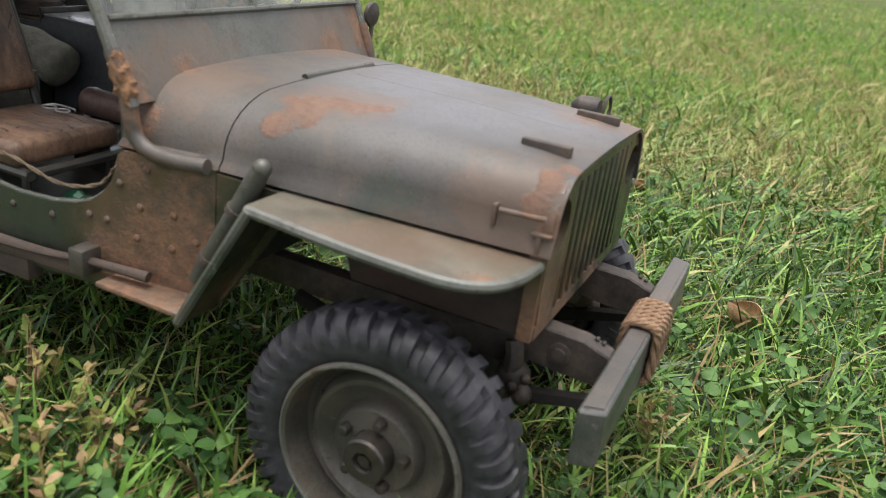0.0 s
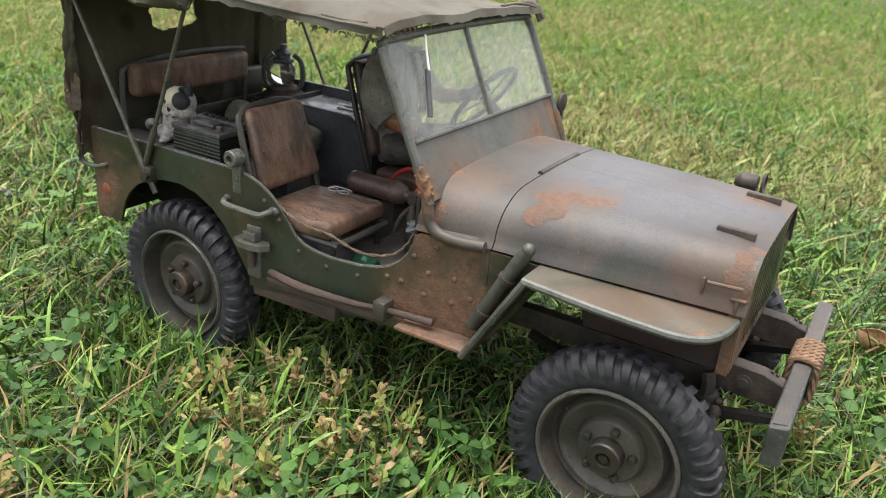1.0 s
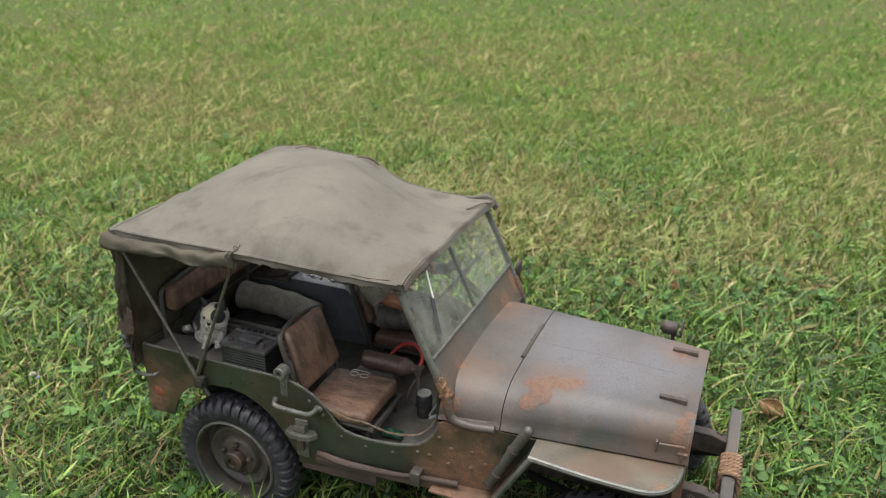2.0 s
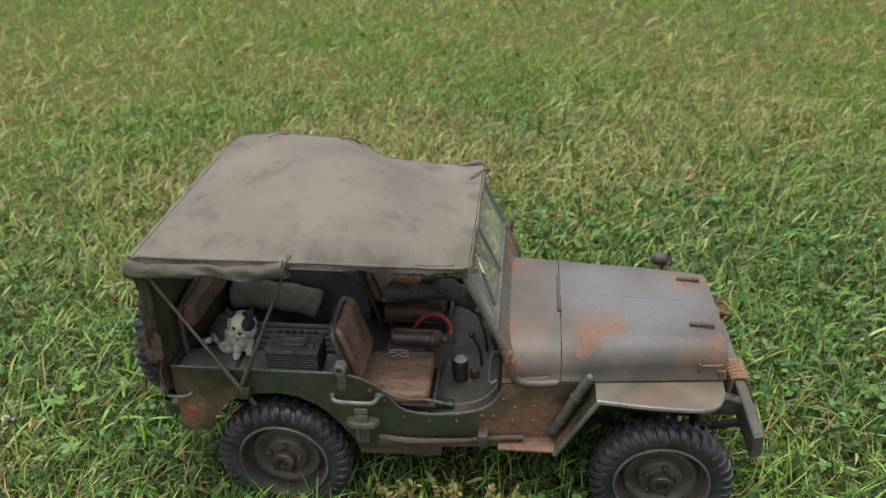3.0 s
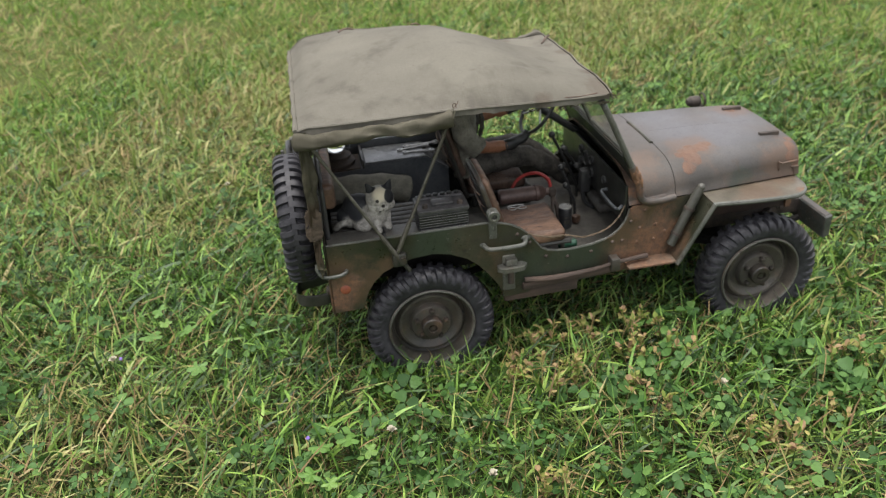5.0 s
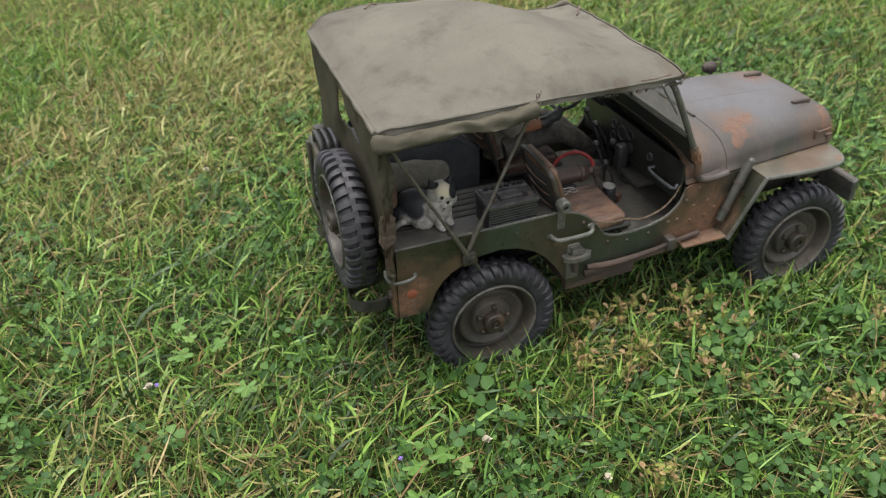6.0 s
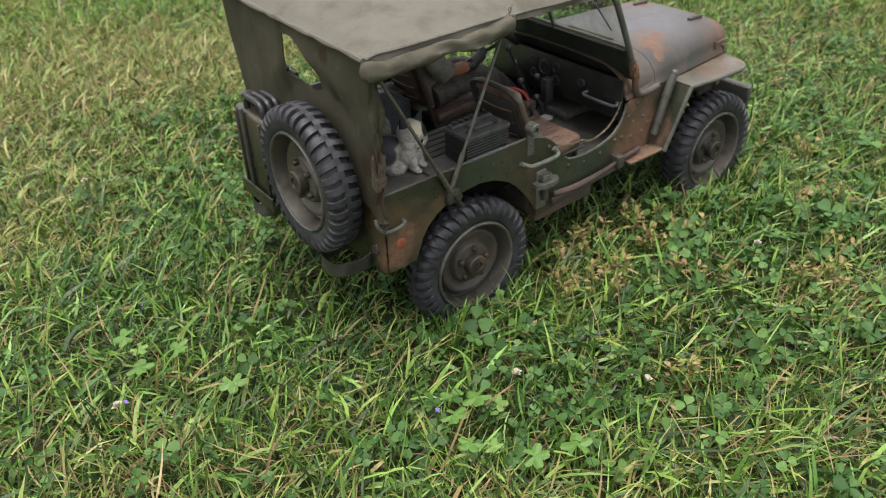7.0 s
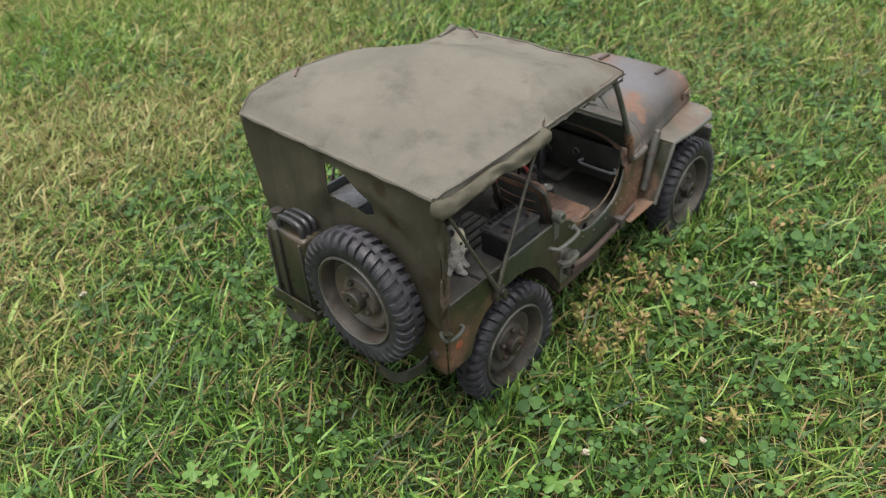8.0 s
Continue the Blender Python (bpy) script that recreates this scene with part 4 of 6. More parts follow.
# side fittings
for s in (-1, 1):
    bm = bm_new()
    tube(bm, [(-117, s * 105, 140), (-115, s * 112, 140), (-109, s * 114, 138.5), (-84, s * 113.5, 138), (-78, s * 111.5, 140), (-76, s * 104.5, 141)], 2.2, 10, 5)
    handle = part("grab_handle", bm, PAINT_EDGE, jeep, "bent grey grab handle")
    for x in (-117, -76):
        bm = bm_new()
        ball(bm, (x, s * 105.5, 140.5), (4.5, 2.2, 3), 10)
        part("handle_foot", bm, PAINT_EDGE, handle)
    bm = bm_new()
    tube(bm, [(-243, s * 105, 135), (-243.5, s * 110, 135), (-250, s * 112, 133.5), (-263, s * 112, 134), (-268, s * 110, 140), (-268, s * 108, 146)], 1.8, 10, 5)
    part("rear_hook", bm, PAINT_EDGE, jeep, "pale worn metal tie hook")
    bm = lathe(bm_new(), [(5.6, 0), (5.4, 1.6), (3.8, 2.6), (0, 3.0)], (-246, s * 105, 115), "y", 16, s)
    part("reflector", bm, REFLECTOR, jeep, "rusty red round reflector")
    bm = lathe(bm_new(), [(4.6, 0), (4.4, 2.4), (0, 3.4)], (-260.5, s * 92, 108), "x", 14, -1)
    part("tail_lamp", bm, DIRTY, jeep)
bm = box(bm_new(), (-111, -108, 146), (-103.5, -105, 168), 0.7)
clip = part("tool_clip", bm, PAINT_EDGE, jeep, "grey-green clip with round socket")
bm = lathe(bm_new(), [(5.8, -4), (5.8, 4), (5.0, 5), (2.6, 5), (2.4, 1.5), (0, 1.5)], (-107, -109, 171), "y", 18, -1)
part("socket", bm, PAINT_EDGE, clip)
latch = part("axe_latch", box(bm_new(), (-99, -108, 88), (-87, -104, 126), 1), PAINT_EDGE, jeep, "heavy grey-green tool latch")
bm = prism(bm_new(), [(-104, -106), (-80, -106), (-76, -110), (-80, -116), (-88, -118), (-98, -118), (-105, -114)], 113, 117)
part("latch_shelf", bm, PAINT_EDGE, latch)
bm = box(bm_new(), (-97, -114, 117), (-86, -107, 124), 1.2)
part("latch_block", bm, PAINT_EDGE, latch)
bm = lathe(bm_new(), [(3, 0), (3, 14), (0, 15)], (-92, -111, 98), "z", 12)
part("latch_pin", bm, DIRTY, latch)
bm = bm_new()
tube(bm, [(-78, -108, 97), (-50, -108.5, 94.5), (-10, -106.5, 95.5), (14, -104.5, 98), (48, -100, 98)], lambda t: 2.3 + 0.5 * math.sin(t * 7), 10, 5, flat=0.85)
part("tool_handle", bm, WOOD, jeep, "worn brown wooden tool handle along the sill")
bm = box(bm_new(), (-80, -109.5, 85.5), (9, -105.5, 93.5), 1.6)
for v in bm.verts:
    v.co.y += 0.06 * max(0, v.co.x + 60)
    v.co.z += 2.5 * ((v.co.x + 80) / 90)
part("tool_shaft", bm, WOOD, jeep, "flat brown wooden shaft along the sill")
bm = box(bm_new(), (-97, -105, 73), (-24, -96, 86), 1.4)
for v in bm.verts:
    v.co.z += 0.03 * (v.co.x + 97) + lumpy(v.co, 14, 0.8)
part("under_board", bm, WOOD, jeep, "brown board hung below the sill")
bm = box(bm_new(), (8.5, -109, 91), (17.5, -96, 104), 1.2)
part("handle_bracket", bm, PAINT_RIM, jeep)

# far blackout lamp and mirror
bm = lathe(bm_new(), [(3, -8), (6.2, -4), (6.6, 5), (5.8, 7), (0, 7.4)], (180, 88, 175), "x", 18)
lamp = part("blackout_lamp", bm, DIRTY, jeep, "grey blackout lamp with guard ring on the fender")
bm = bm_new()
tube(bm, [(191, 88 + 7.5 * math.cos(2 * math.pi * k / 16), 176 + 7.5 * math.sin(2 * math.pi * k / 16)) for k in range(16)], 1.0, 6, 1, True)
tube(bm, [(184, 88, 141), (184, 88, 169)], 2, 8, 1)
tube(bm, [(184, 88, 168), (191, 88, 168.6)], 1, 6, 1)
part("guard", bm, DIRTY, lamp)
bm = lathe(bm_new(), [(6.6, -1.4), (7.8, 0), (7.2, 1.6), (4, 2.8), (0, 3.2)], (29, 106, 200), "x", 18)
mirror = part("wing_mirror", bm, DIRTY, jeep, "round dark mirror on a thin stalk")
bm = bm_new()
tube(bm, [(30, 97, 180), (31, 103, 184), (30, 106, 193)], 1.4, 8, 4)
part("stalk", bm, DIRTY, mirror)

# ---- canvas top ----
RIM_NEAR = [(-267, 273), (-258, 275.5), (-215, 275.5), (-141, 276), (-60, 270.5), (0, 268)]
RIM_FAR = [(-267, 274), (-261, 282), (-254, 287), (-246, 289), (-210, 292), (-150, 288), (-130, 285), (-112, 275), (-95, 269), (-60, 266), (-20, 266), (0, 269)]
CROWN = [(-267, -1), (-258, 2), (-240, 6), (-200, 15), (-165, 21), (-135, 28), (-112, 32), (-90, 29), (-70, 22), (-50, 14), (-25, 7), (0, 3)]
CAN_NEAR = [(-267, 111), (-250, 113), (-140, 113), (0, 101)]
CAN_FAR = [(-267, 113), (-250, 117), (-140, 117), (-60, 108), (0, 102)]
REAR = -267
# folds in the cloth: from x, y to x, y, height and half width
FOLDS = [
    (-143, -100, -98, -72, 2.8, 6), (-98, -72, -4, -64, 3.0, 6.5),
    (-118, 46, -4, 8, 3.2, 9), (-8, 66, -84, 66, -3.6, 9), (-4, 96, -60, 84, 1.6, 5), (-14, 40, -60, 48, 1.2, 5),
    (-143, -104, -232, -84, 1.8, 6), (-136, -112, -150, -60, -1.8, 5), (-262, -100, -190, -10, 1.6, 7), (-255, 100, -170, 40, 1.4, 9), (-128, 104, -110, 60, 2.0, 7),
]


def soft_track(rows, x):
    """The same rows, rounded off over a stretch of 12 mm."""
    return sum(track(rows, x + d) for d in (-6, -3, 0, 3, 6)) / 5


def roof(x, f):
    """The canvas over the bows; f runs from -1 to 1 across."""
    y = f * track(CAN_FAR if f > 0 else CAN_NEAR, x)
    z = track(RIM_NEAR, x) * (1 - f) / 2 + soft_track(RIM_FAR, x) * (1 + f) / 2
    round_off = track([(-150, 2.0), (-112, 1.5)], x) if f > 0 else track([(-267, 1.5), (-150, 1.7), (-110, 2.4), (0, 3.0)], x)
    z += soft_track(CROWN, x) * (1 - abs(f) ** round_off)
    z += track([(-267, 0), (-150, 0), (-115, 7), (-30, 8.5), (0, 4)], x) * (1 - abs(f) ** 7) * max(0.0, -f) ** 2
    inside = min(1, 0.1 + (x - REAR) / 50) * (1 - abs(f) ** 6)
    z += (lumpy((x, y, 0), 46, 2.0) + lumpy((x * 0.5, y, 9), 20, 0.8)) * inside + lumpy((x, y * 0.4, 3), 9, 0.35)
    for x0, y0, x1, y1, high, wide in FOLDS:
        dx, dy = x1 - x0, y1 - y0
        t = min(1, max(0, ((x - x0) * dx + (y - y0) * dy) / (dx * dx + dy * dy)))
        away = math.hypot(x - x0 - t * dx, y - y0 - t * dy)
        z += high * math.exp(-abs(away / wide) ** 1.4) * math.sin(math.pi * min(1, 0.15 + 0.75 * t))
    return Vector((x, y, z))


bm = bm_new()
grid(bm, 110, 90, lambda u, v: roof(REAR + (1 - REAR) * u, 2 * v - 1), 1.6)
canvas = part("canvas_top", bm, CANVAS, jeep, "faded khaki canvas top with sagging folds and frayed hems", sharp=60)
bm = bm_new()
tube(bm, [roof(REAR + 0.5, f / 12) + Vector((-1.2, 0, -0.6 + lumpy((f * 9, 1, 2), 14, 1.0))) for f in range(-12, 13)], lambda t: 2.2 + 0.5 * math.sin(t * 37), 8, 3)
part("rear_seam", bm, CANVAS, canvas)
bm = bm_new()
for s in (-1, 1):
    tube(bm, [roof(x, s) + Vector((0, s * 0.8, -0.4)) for x in range(REAR + 1, 2, 8)], 1.2, 6, 2)
    part("side_seam", bm, CANVAS, canvas)
    bm = bm_new()
bm.free()
for s in (-1, 1):
    def drop(u, v):
        x = REAR + (1 - REAR) * u
        p = roof(x, s)
        fall = track([(REAR, 8), (-150, 8), (-135, 6), (-40, 6), (0, 6)], x) + lumpy((x, s, 0), 9, 1.2) + lumpy((x, s, 4), 2.5, 0.7)
        return (p.x, p.y + s * (1.0 + 1.2 * math.sin(x * 0.09 + s) * v), p.z + 0.8 - fall * v)
    bm = bm_new()
    grid(bm, 180, 2, drop, 1.0)
    part("side_hem", bm, CANVAS, canvas)
bm = bm_new()
def front_drop(u, v):
    p = roof(1, 2 * u - 1)
    return (p.x + 2.2 + 1.5 * v, p.y, p.z + 0.8 - (5.0 + lumpy((0, p.y, 0), 7, 1.6)) * v)
grid(bm, 50, 2, front_drop, 1.2)
part("front_hem", bm, CANVAS, canvas)
for f0, f1, x in ((0.84, 0.97, -215), (0.80, 0.96, -140), (0.6, 0.85, -10)):
    bm = bm_new()
    tube(bm, [roof(x + 16 * k / 8, f0 + (f1 - f0) * k / 8) + Vector((0, 0, 1.0 + 1.6 * math.sin(k * 0.4))) for k in range(9)], 0.9, 6, 2)
    part("tie_cord", bm, LEATHER_DARK, canvas)
bm = bm_new()
tube(bm, [(-136, -112, 277), (-137, -113, 281), (-139, -113, 280), (-138, -113, 277.5), (-135, -112, 280), (-134, -111, 282)], 0.4, 5, 4)
part("loose_thread", bm, LEATHER_DARK, canvas)
bm = bm_new()
tube(bm, [(-40, -104, 271), (-25, -103, 270), (-10, -100, 270)], 0.45, 5, 4)
part("loose_thread", bm, LEATHER_DARK, canvas)
bm = bm_new()
for k in range(5):
    a = 1.2 * k
    tube(bm, [roof(-12 - 3 * k, 0.97) + Vector((0, 0, 0.5)), roof(-4, 0.99) + Vector((1, 2 * math.cos(a), 2 + 1.5 * math.sin(a))), roof(1, 1.0) + Vector((3 + k % 3, 2 + 1.6 * math.cos(a), -6 - 3 * k % 5))], 2.0, 8, 4)
for k in range(4):
    p = roof(-3 - 2 * k, 0.98)
    tube(bm, [p, p + Vector((2, 1, 3)), p + Vector((3 * math.cos(k * 2), 2, 6 + k % 2))], 0.45, 5, 3)
part("bunched_corner", bm, CANVAS, canvas, "bunched frayed canvas corner at the windscreen", sharp=70)


# frayed threads along the hems
wob = random.Random(11)
bm = bm_new()
for k in range(110):
    if k < 70:
        x = -75 * wob.random() ** 1.6
        p = roof(x, -1) + Vector((wob.uniform(-1, 1), -1.2, -5.5))
    else:
        p = roof(1, -1 + 0.5 * wob.random() ** 2)
        p += Vector((4.0, 0, -3.8))
    d = Vector((wob.uniform(-4, 4), wob.uniform(-1.5, 1.0), wob.uniform(-3.2, -0.5)))
    tube(bm, [p, p + d * 0.5 + Vector((wob.uniform(-1, 1), 0, 0)), p + d], 0.35, 4, 2)
part("frayed_fringe", bm, CURTAIN, canvas, "frayed brown threads hanging from the hem")


# back curtain with its torn window and ragged lower edge
def curtain(u, v):
    y = -111 + 228 * u - (4 * v * u)
    p = roof(REAR, max(-1, min(1, y / 111)))
    low = track([(-113, 138), (-95, 146), (-60, 158), (-20, 165), (20, 166), (60, 165), (120, 160)], y) + lumpy((y, 0, 0), 8, 2)
    z = p.z + 0.5 - (p.z - low) * v
    bulge = 4 * math.sin(v * 3.1) * math.sin(u * 3.1)
    near = math.hypot((y + 35) / 72, (z - 158) / 72)
    press = max(0, min(1, (1.35 - near) / 0.35))
    press = press * press * (3 - 2 * press)
    x = REAR + 0.4 - bulge + lumpy((y * 0.8, z * 0.25, 5), 24, 5.0) * min(1, v * 3) + lumpy((y, z * 0.2, 2), 9, 1.6) * v + (6 * v if u > 0.85 else 0)
    return (x * (1 - press) - 263.5 * press, y, z)


def curtain_keep(u, v):
    x, y, z = curtain(u, v)
    edge = lumpy((y, z, 1), 9, 3.0)
    top = 264 - 0.012 * (y - 2) ** 2 + edge * 0.5
    low = 230 + 0.12 * (y - 12) + 5 * math.exp(-((y + 40) / 8) ** 2) + edge * 0.5
    return not (-41 + edge < y < 8 + edge * 0.4 and low < z < top)


bm = bm_new()
grid(bm, 170, 110, curtain, 1.2, curtain_keep)
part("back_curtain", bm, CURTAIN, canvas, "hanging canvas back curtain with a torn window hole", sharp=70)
bm = bm_new()
def hanging(u, v):
    x = REAR - 1 + (11 - 4 * v + lumpy((0, v * 100, 3), 20, 4)) * u
    z = 272 - 128 * v
    return (x, -113.5 + 4 * math.sin(v * 9 + u * 2) * v + 2.5 * u + lumpy((u * 20, v * 40, 1), 7, 3.0) + lumpy((u * 20, v * 140, 5), 5, 1.4), z)
grid(bm, 14, 60, hanging, 1.2)
for k in range(5):
    p = Vector(hanging(0.15 + 0.17 * k, 0.99))
    tube(bm, [p + Vector((0, -0.6, 3)), p + Vector((1, -0.6, -3)), p + Vector((2 - k, -0.6, -7 - 2 * (k % 3)))], 0.5, 5, 3)
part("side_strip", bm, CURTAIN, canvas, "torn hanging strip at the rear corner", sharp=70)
bm = bm_new()
def rag(u, v):
    x, z = -272 + 14 * u + lumpy((u * 9, v * 30, 2), 5, 1.4), 203 - 30 * v + lumpy((u * 30, v * 6, 7), 6, 2)
    return (x, -115.6 + lumpy((x, z * 1.6, 3), 4.5, 0.5) + 3.0 * u, z)
grid(bm, 22, 34, rag, 0.8, lambda u, v: noise.noise(Vector((u * 4, v * 7, 3))) > -0.5 and abs(u - 0.5) + abs(v - 0.5) < 0.82)
part("frayed_patch", bm, DEAD_CLOTH, canvas, "frayed brown patch", sharp=80)
for s in (-1,):
    bm = bm_new()
    def roll_r(t):
        return (6.2 + 0.8 * math.sin(t * 19) + 0.8 * math.sin(t * 8 + 1) + (1.0 if t > 0.9 else 0)) * (0.55 if t < 0.005 else 0.85 if t < 0.02 else 1)
    tube(bm, [(-272, s * 115.5, 265), (-240, s * 117, 264.5), (-205, s * 116, 266.5), (-175, s * 116.5, 265.5), (-141, s * 115, 270)], roll_r, 18, 10)
    for v in bm.verts:
        v.co += Vector((0, s * 0.7, 0.7)) * (lumpy((v.co.x * 0.6, v.co.y, v.co.z), 6, 2.8) + lumpy((v.co.x, v.co.y * 2, v.co.z * 2), 17, 4.0) + lumpy((v.co.x, v.co.y, v.co.z), 3.2, 0.8))
    roll = part("rolled_flap", bm, ROLL, canvas, "rolled-up canvas side flap", sharp=70)
    bm = bm_new()
    for k in range(7):
        a = k * 0.9
        tube(bm, [(-147 + k, s * (115 + 7.8 * math.cos(a)), 269 + 7.8 * math.sin(a)), (-141, s * (115 + 6.5 * math.cos(a + 1)), 270 + 6.5 * math.sin(a + 1)), (-138 - k % 3, s * (115 + 7.4 * math.cos(a + 2)), 270 + 7.4 * math.sin(a + 2))], 0.6, 5, 3)
    part("frayed_end", bm, ROLL, roll)
for s in (-1, 1):
    for name, a, b in (("rear_stay", (-194, s * 110, 139), (-258, s * 112, 259)), ("front_stay", (-196, s * 109, 146), (-140, s * 112, 271))):
        bm = bm_new()
        a, b = Vector(a), Vector(b)
        tube(bm, [a, a.lerp(b, 0.22), a.lerp(b, 0.24), b], lambda t: 2.3 if t < 0.4 else 1.45, 10, 1)
        part(name, bm, TAN_METAL, canvas, "thin worn metal stay of the canvas top")
    bm = box(bm_new(), (-201, min(s * 104, s * 112), 133), (-188, max(s * 104, s * 112), 146), 2)
    tube(bm, [(-192, s * 104, 140), (-192, s * 115, 140)], 3.4, 10, 1)
    tube(bm, [(-190, s * 110, 134), (-186, s * 110, 127)], 2.2, 8, 1)
    part("stay_bracket", bm, PAINT_RIM, canvas)


# ---- seats ----
def seat(y0, y1, leather, label, back, back_label, high=56, bx=-97, up=0):
    s = part("seat", box(bm_new(), (-95, y0, 122), (-31, y1, 135), 4.5, 4, m=Matrix.Translation((0, 0, 0)) @ Matrix.Rotation(radians(-1.5), 4, "Y")), leather, jeep, label)
    cy = (y0 + y1) / 2
    wob = random.Random(3)
    for k in range(9):
        bm = bm_new()
        y = y0 + (y1 - y0) * (k + 0.8) / 9.6
        a, b = wob.uniform(-88, -70), wob.uniform(-60, -37)
        tube(bm, [(a + (b - a) * i / 4, y + wob.uniform(-2.4, 2.4), 132.9 + (a + (b - a) * i / 4 + 63) * 0.027) for i in range(5)], 0.95, 6, 4)
        part("crease", bm, LEATHER_DARK, s)
    bm = bm_new()
    tube(bm, [(-98, y0 + 4, 119), (-34, y0 + 4, 119), (-31, y0 + 8, 119), (-31, y1 - 8, 119), (-34, y1 - 4, 119), (-98, y1 - 4, 119)], 2.6, 8, 4)
    for x, y in ((-92, y0 + 6), (-92, y1 - 6), (-36, y0 + 6), (-36, y1 - 6)):
        tube(bm, [(x, y, 119), (x, y, 103)], 2.2, 8, 1)
    part("seat_frame", bm, PAINT_RIM, s)
    lean = Matrix.Translation((bx, cy, 140)) @ Matrix.Rotation(radians(-17), 4, "Y")
    bm = bm_new()
    w = (y1 - y0) / 2 - 1
    box(bm, (-5, -w, 0), (5, w, high), 5.5, 4)
    for v in bm.verts:
        if v.co.z > high - 26:
            v.co.y *= 1 - 0.12 * (v.co.z - high + 26) / 26
        v.co.x += 3.0 * (v.co.y / w) ** 2
        v.co = lean @ v.co
    rest = part("backrest", bm, leather, s)
    for k in range(10):
        bm = bm_new()
        y = -w * 0.78 + 2 * w * 0.78 * k / 9 + wob.uniform(-2, 2)
        h0, h1 = wob.uniform(4, 16), wob.uniform(26, 48)
        row = []
        for i in range(5):
            q, z = y * (0.55 + 0.12 * i) + wob.uniform(-1.6, 1.6), h0 + (h1 - h0) * i / 4
            row.append(lean @ Vector((4.75 + 3.0 * (q / w) ** 2, q, z)))
        tube(bm, row, 1.05, 6, 4)
        part("crease", bm, LEATHER_DARK, rest)
    bm = bm_new()
    tube(bm, [lean @ Vector(p) for p in ((-2, -w - 1, -22), (-2, -w - 1, high - 16), (-2, -w * 0.86, high - 2), (-2, 0, high + 2), (-2, w * 0.86, high - 2), (-2, w + 1, high - 16), (-2, w + 1, -22))], 2.4, 8, 5)
    part("back_frame", bm, PAINT_RIM, s)
    s.location.z = up * MM
    bm = bm_new()
    grid(bm, 2, 8, lambda u, v: lean @ Vector((-5.6 + 3.0 * (1.7 * v - 0.85) ** 2, (1.7 * v - 0.85) * w * (1 - 0.1 * u), 5 + (high - 12) * u)), 1.4)
    panel = part("back_panel", bm, back, s, back_label)
    for h in (14, 27, 40):
        bm = bm_new()
        tube(bm, [lean @ Vector((-7.6 + 3.0 * (q / 10) ** 2, q / 10 * w * 0.88, h)) for q in range(-8, 9, 2)], 0.8, 6, 2)
        part("piping", bm, CORD if back == leather else leather, panel)


seat(-99, -37, LEATHER, "worn brown leather passenger seat", PAINT_DARK, "dark green panel on the back of the seat", up=6)
seat(37, 99, LEATHER_DARK, "dark brown leather driver seat", LEATHER_DARK, "brown leather panel with pale piping", 78, -105)
bm = box(bm_new(), (-257, -74, 180), (-243, 46, 205), 5, 4)
rear_seat = part("rear_backrest", bm, LEATHER, jeep, "brown leather rear bench backrest on a tubular frame")
bm = bm_new()
tube(bm, [(-255, -78, 154), (-255, -78, 192), (-255, -70, 203), (-255, -20, 207), (-255, 42, 206), (-255, 50, 195), (-255, 50, 120)], 2.4, 8, 5)
part("bench_frame", bm, PAINT_DARK, rear_seat)
bm = prism(bm_new(), [(-256, 103), (-256, 158), (-207, 158), (-206, 164), (-140, 164), (-116, 147), (-116, 103)], 57, 102, "y")
bmesh.ops.bevel(bm, geom=bm.edges[:], offset=1.2, segments=2, affect="EDGES")
locker = tagged(part("side_locker", bm, BLACK_METAL), "glossy black side locker with sloped front in the rear", "locker")
bm = box(bm_new(), (-256, 100, 158), (-116, 103.5, 174), 0.8)
part("back_board", bm, BLACK_METAL, locker)
# thin pale plates carry the painted sky sheen of lid and slope
bm = box(bm_new(), (-205, 57.6, 164), (-141, 99.5, 165.2), 0.3)
part("lid", bm, LID_SHEEN, locker, "lid with the sky's grey sheen in its colour")
bm = prism(bm_new(), [(-140, 164.2), (-140, 165.2), (-115.5, 147.6), (-115.5, 146.6)], 58, 101, "y")
part("slope_plate", bm, LID_SHEEN, locker)
bm = box(bm_new(), (-209, 57, 158), (-206.5, 100, 169), 0.4)
part("divider", bm, PAINT_RIM, locker)
bm = box(bm_new(), (-254, 58, 158), (-210, 99, 160), 0.5)
part("raised_lid", bm, DIRTY, locker)

# ---- things carried ----
# slatted crate under the bedding
crate = tagged(part("slatted_crate", box(bm_new(), (-250, -67, 103.5), (-122, -14, 146), 1), FLOOR), "dark slatted wooden crate on the rear floor", "crate")
for k in range(6):
    bm = box(bm_new(), (-250, -67 + k * 9, 146), (-122, -60 + k * 9, 149), 0.8)
    part("slat", bm, FLOOR, crate)
bm = box(bm_new(), (-250, -12, 103.5), (-196, 54, 132.4), 2)
tagged(part("low_chest", bm, PAINT_DARK), "dark low chest under the rolled blanket", "chest")
bm = bm_new()
tube(bm, [(-254, 36, 147), (-230, 36, 147), (-205, 36, 146), (-180, 37, 142), (-163, 38, 136)], lambda t: 14.6 + 0.7 * math.sin(t * 23) - (3.5 if t > 0.97 or t < 0.01 else 0), 18, 6, flat=0.95)
tagged(part("bedroll", bm, BEDDING, sharp=60), "grey-green rolled blanket lying on the rear crate", "bedroll")

# battery
battery = tagged(new("battery"), "black ribbed car battery on the wheel box", "battery")
B0, B1 = Vector((-173, -102, 154.3)), Vector((-128, -73, 177))
bm = box(bm_new(), B0, B1, 1.2)
part("case", bm, BATTERY, battery)
rib = None
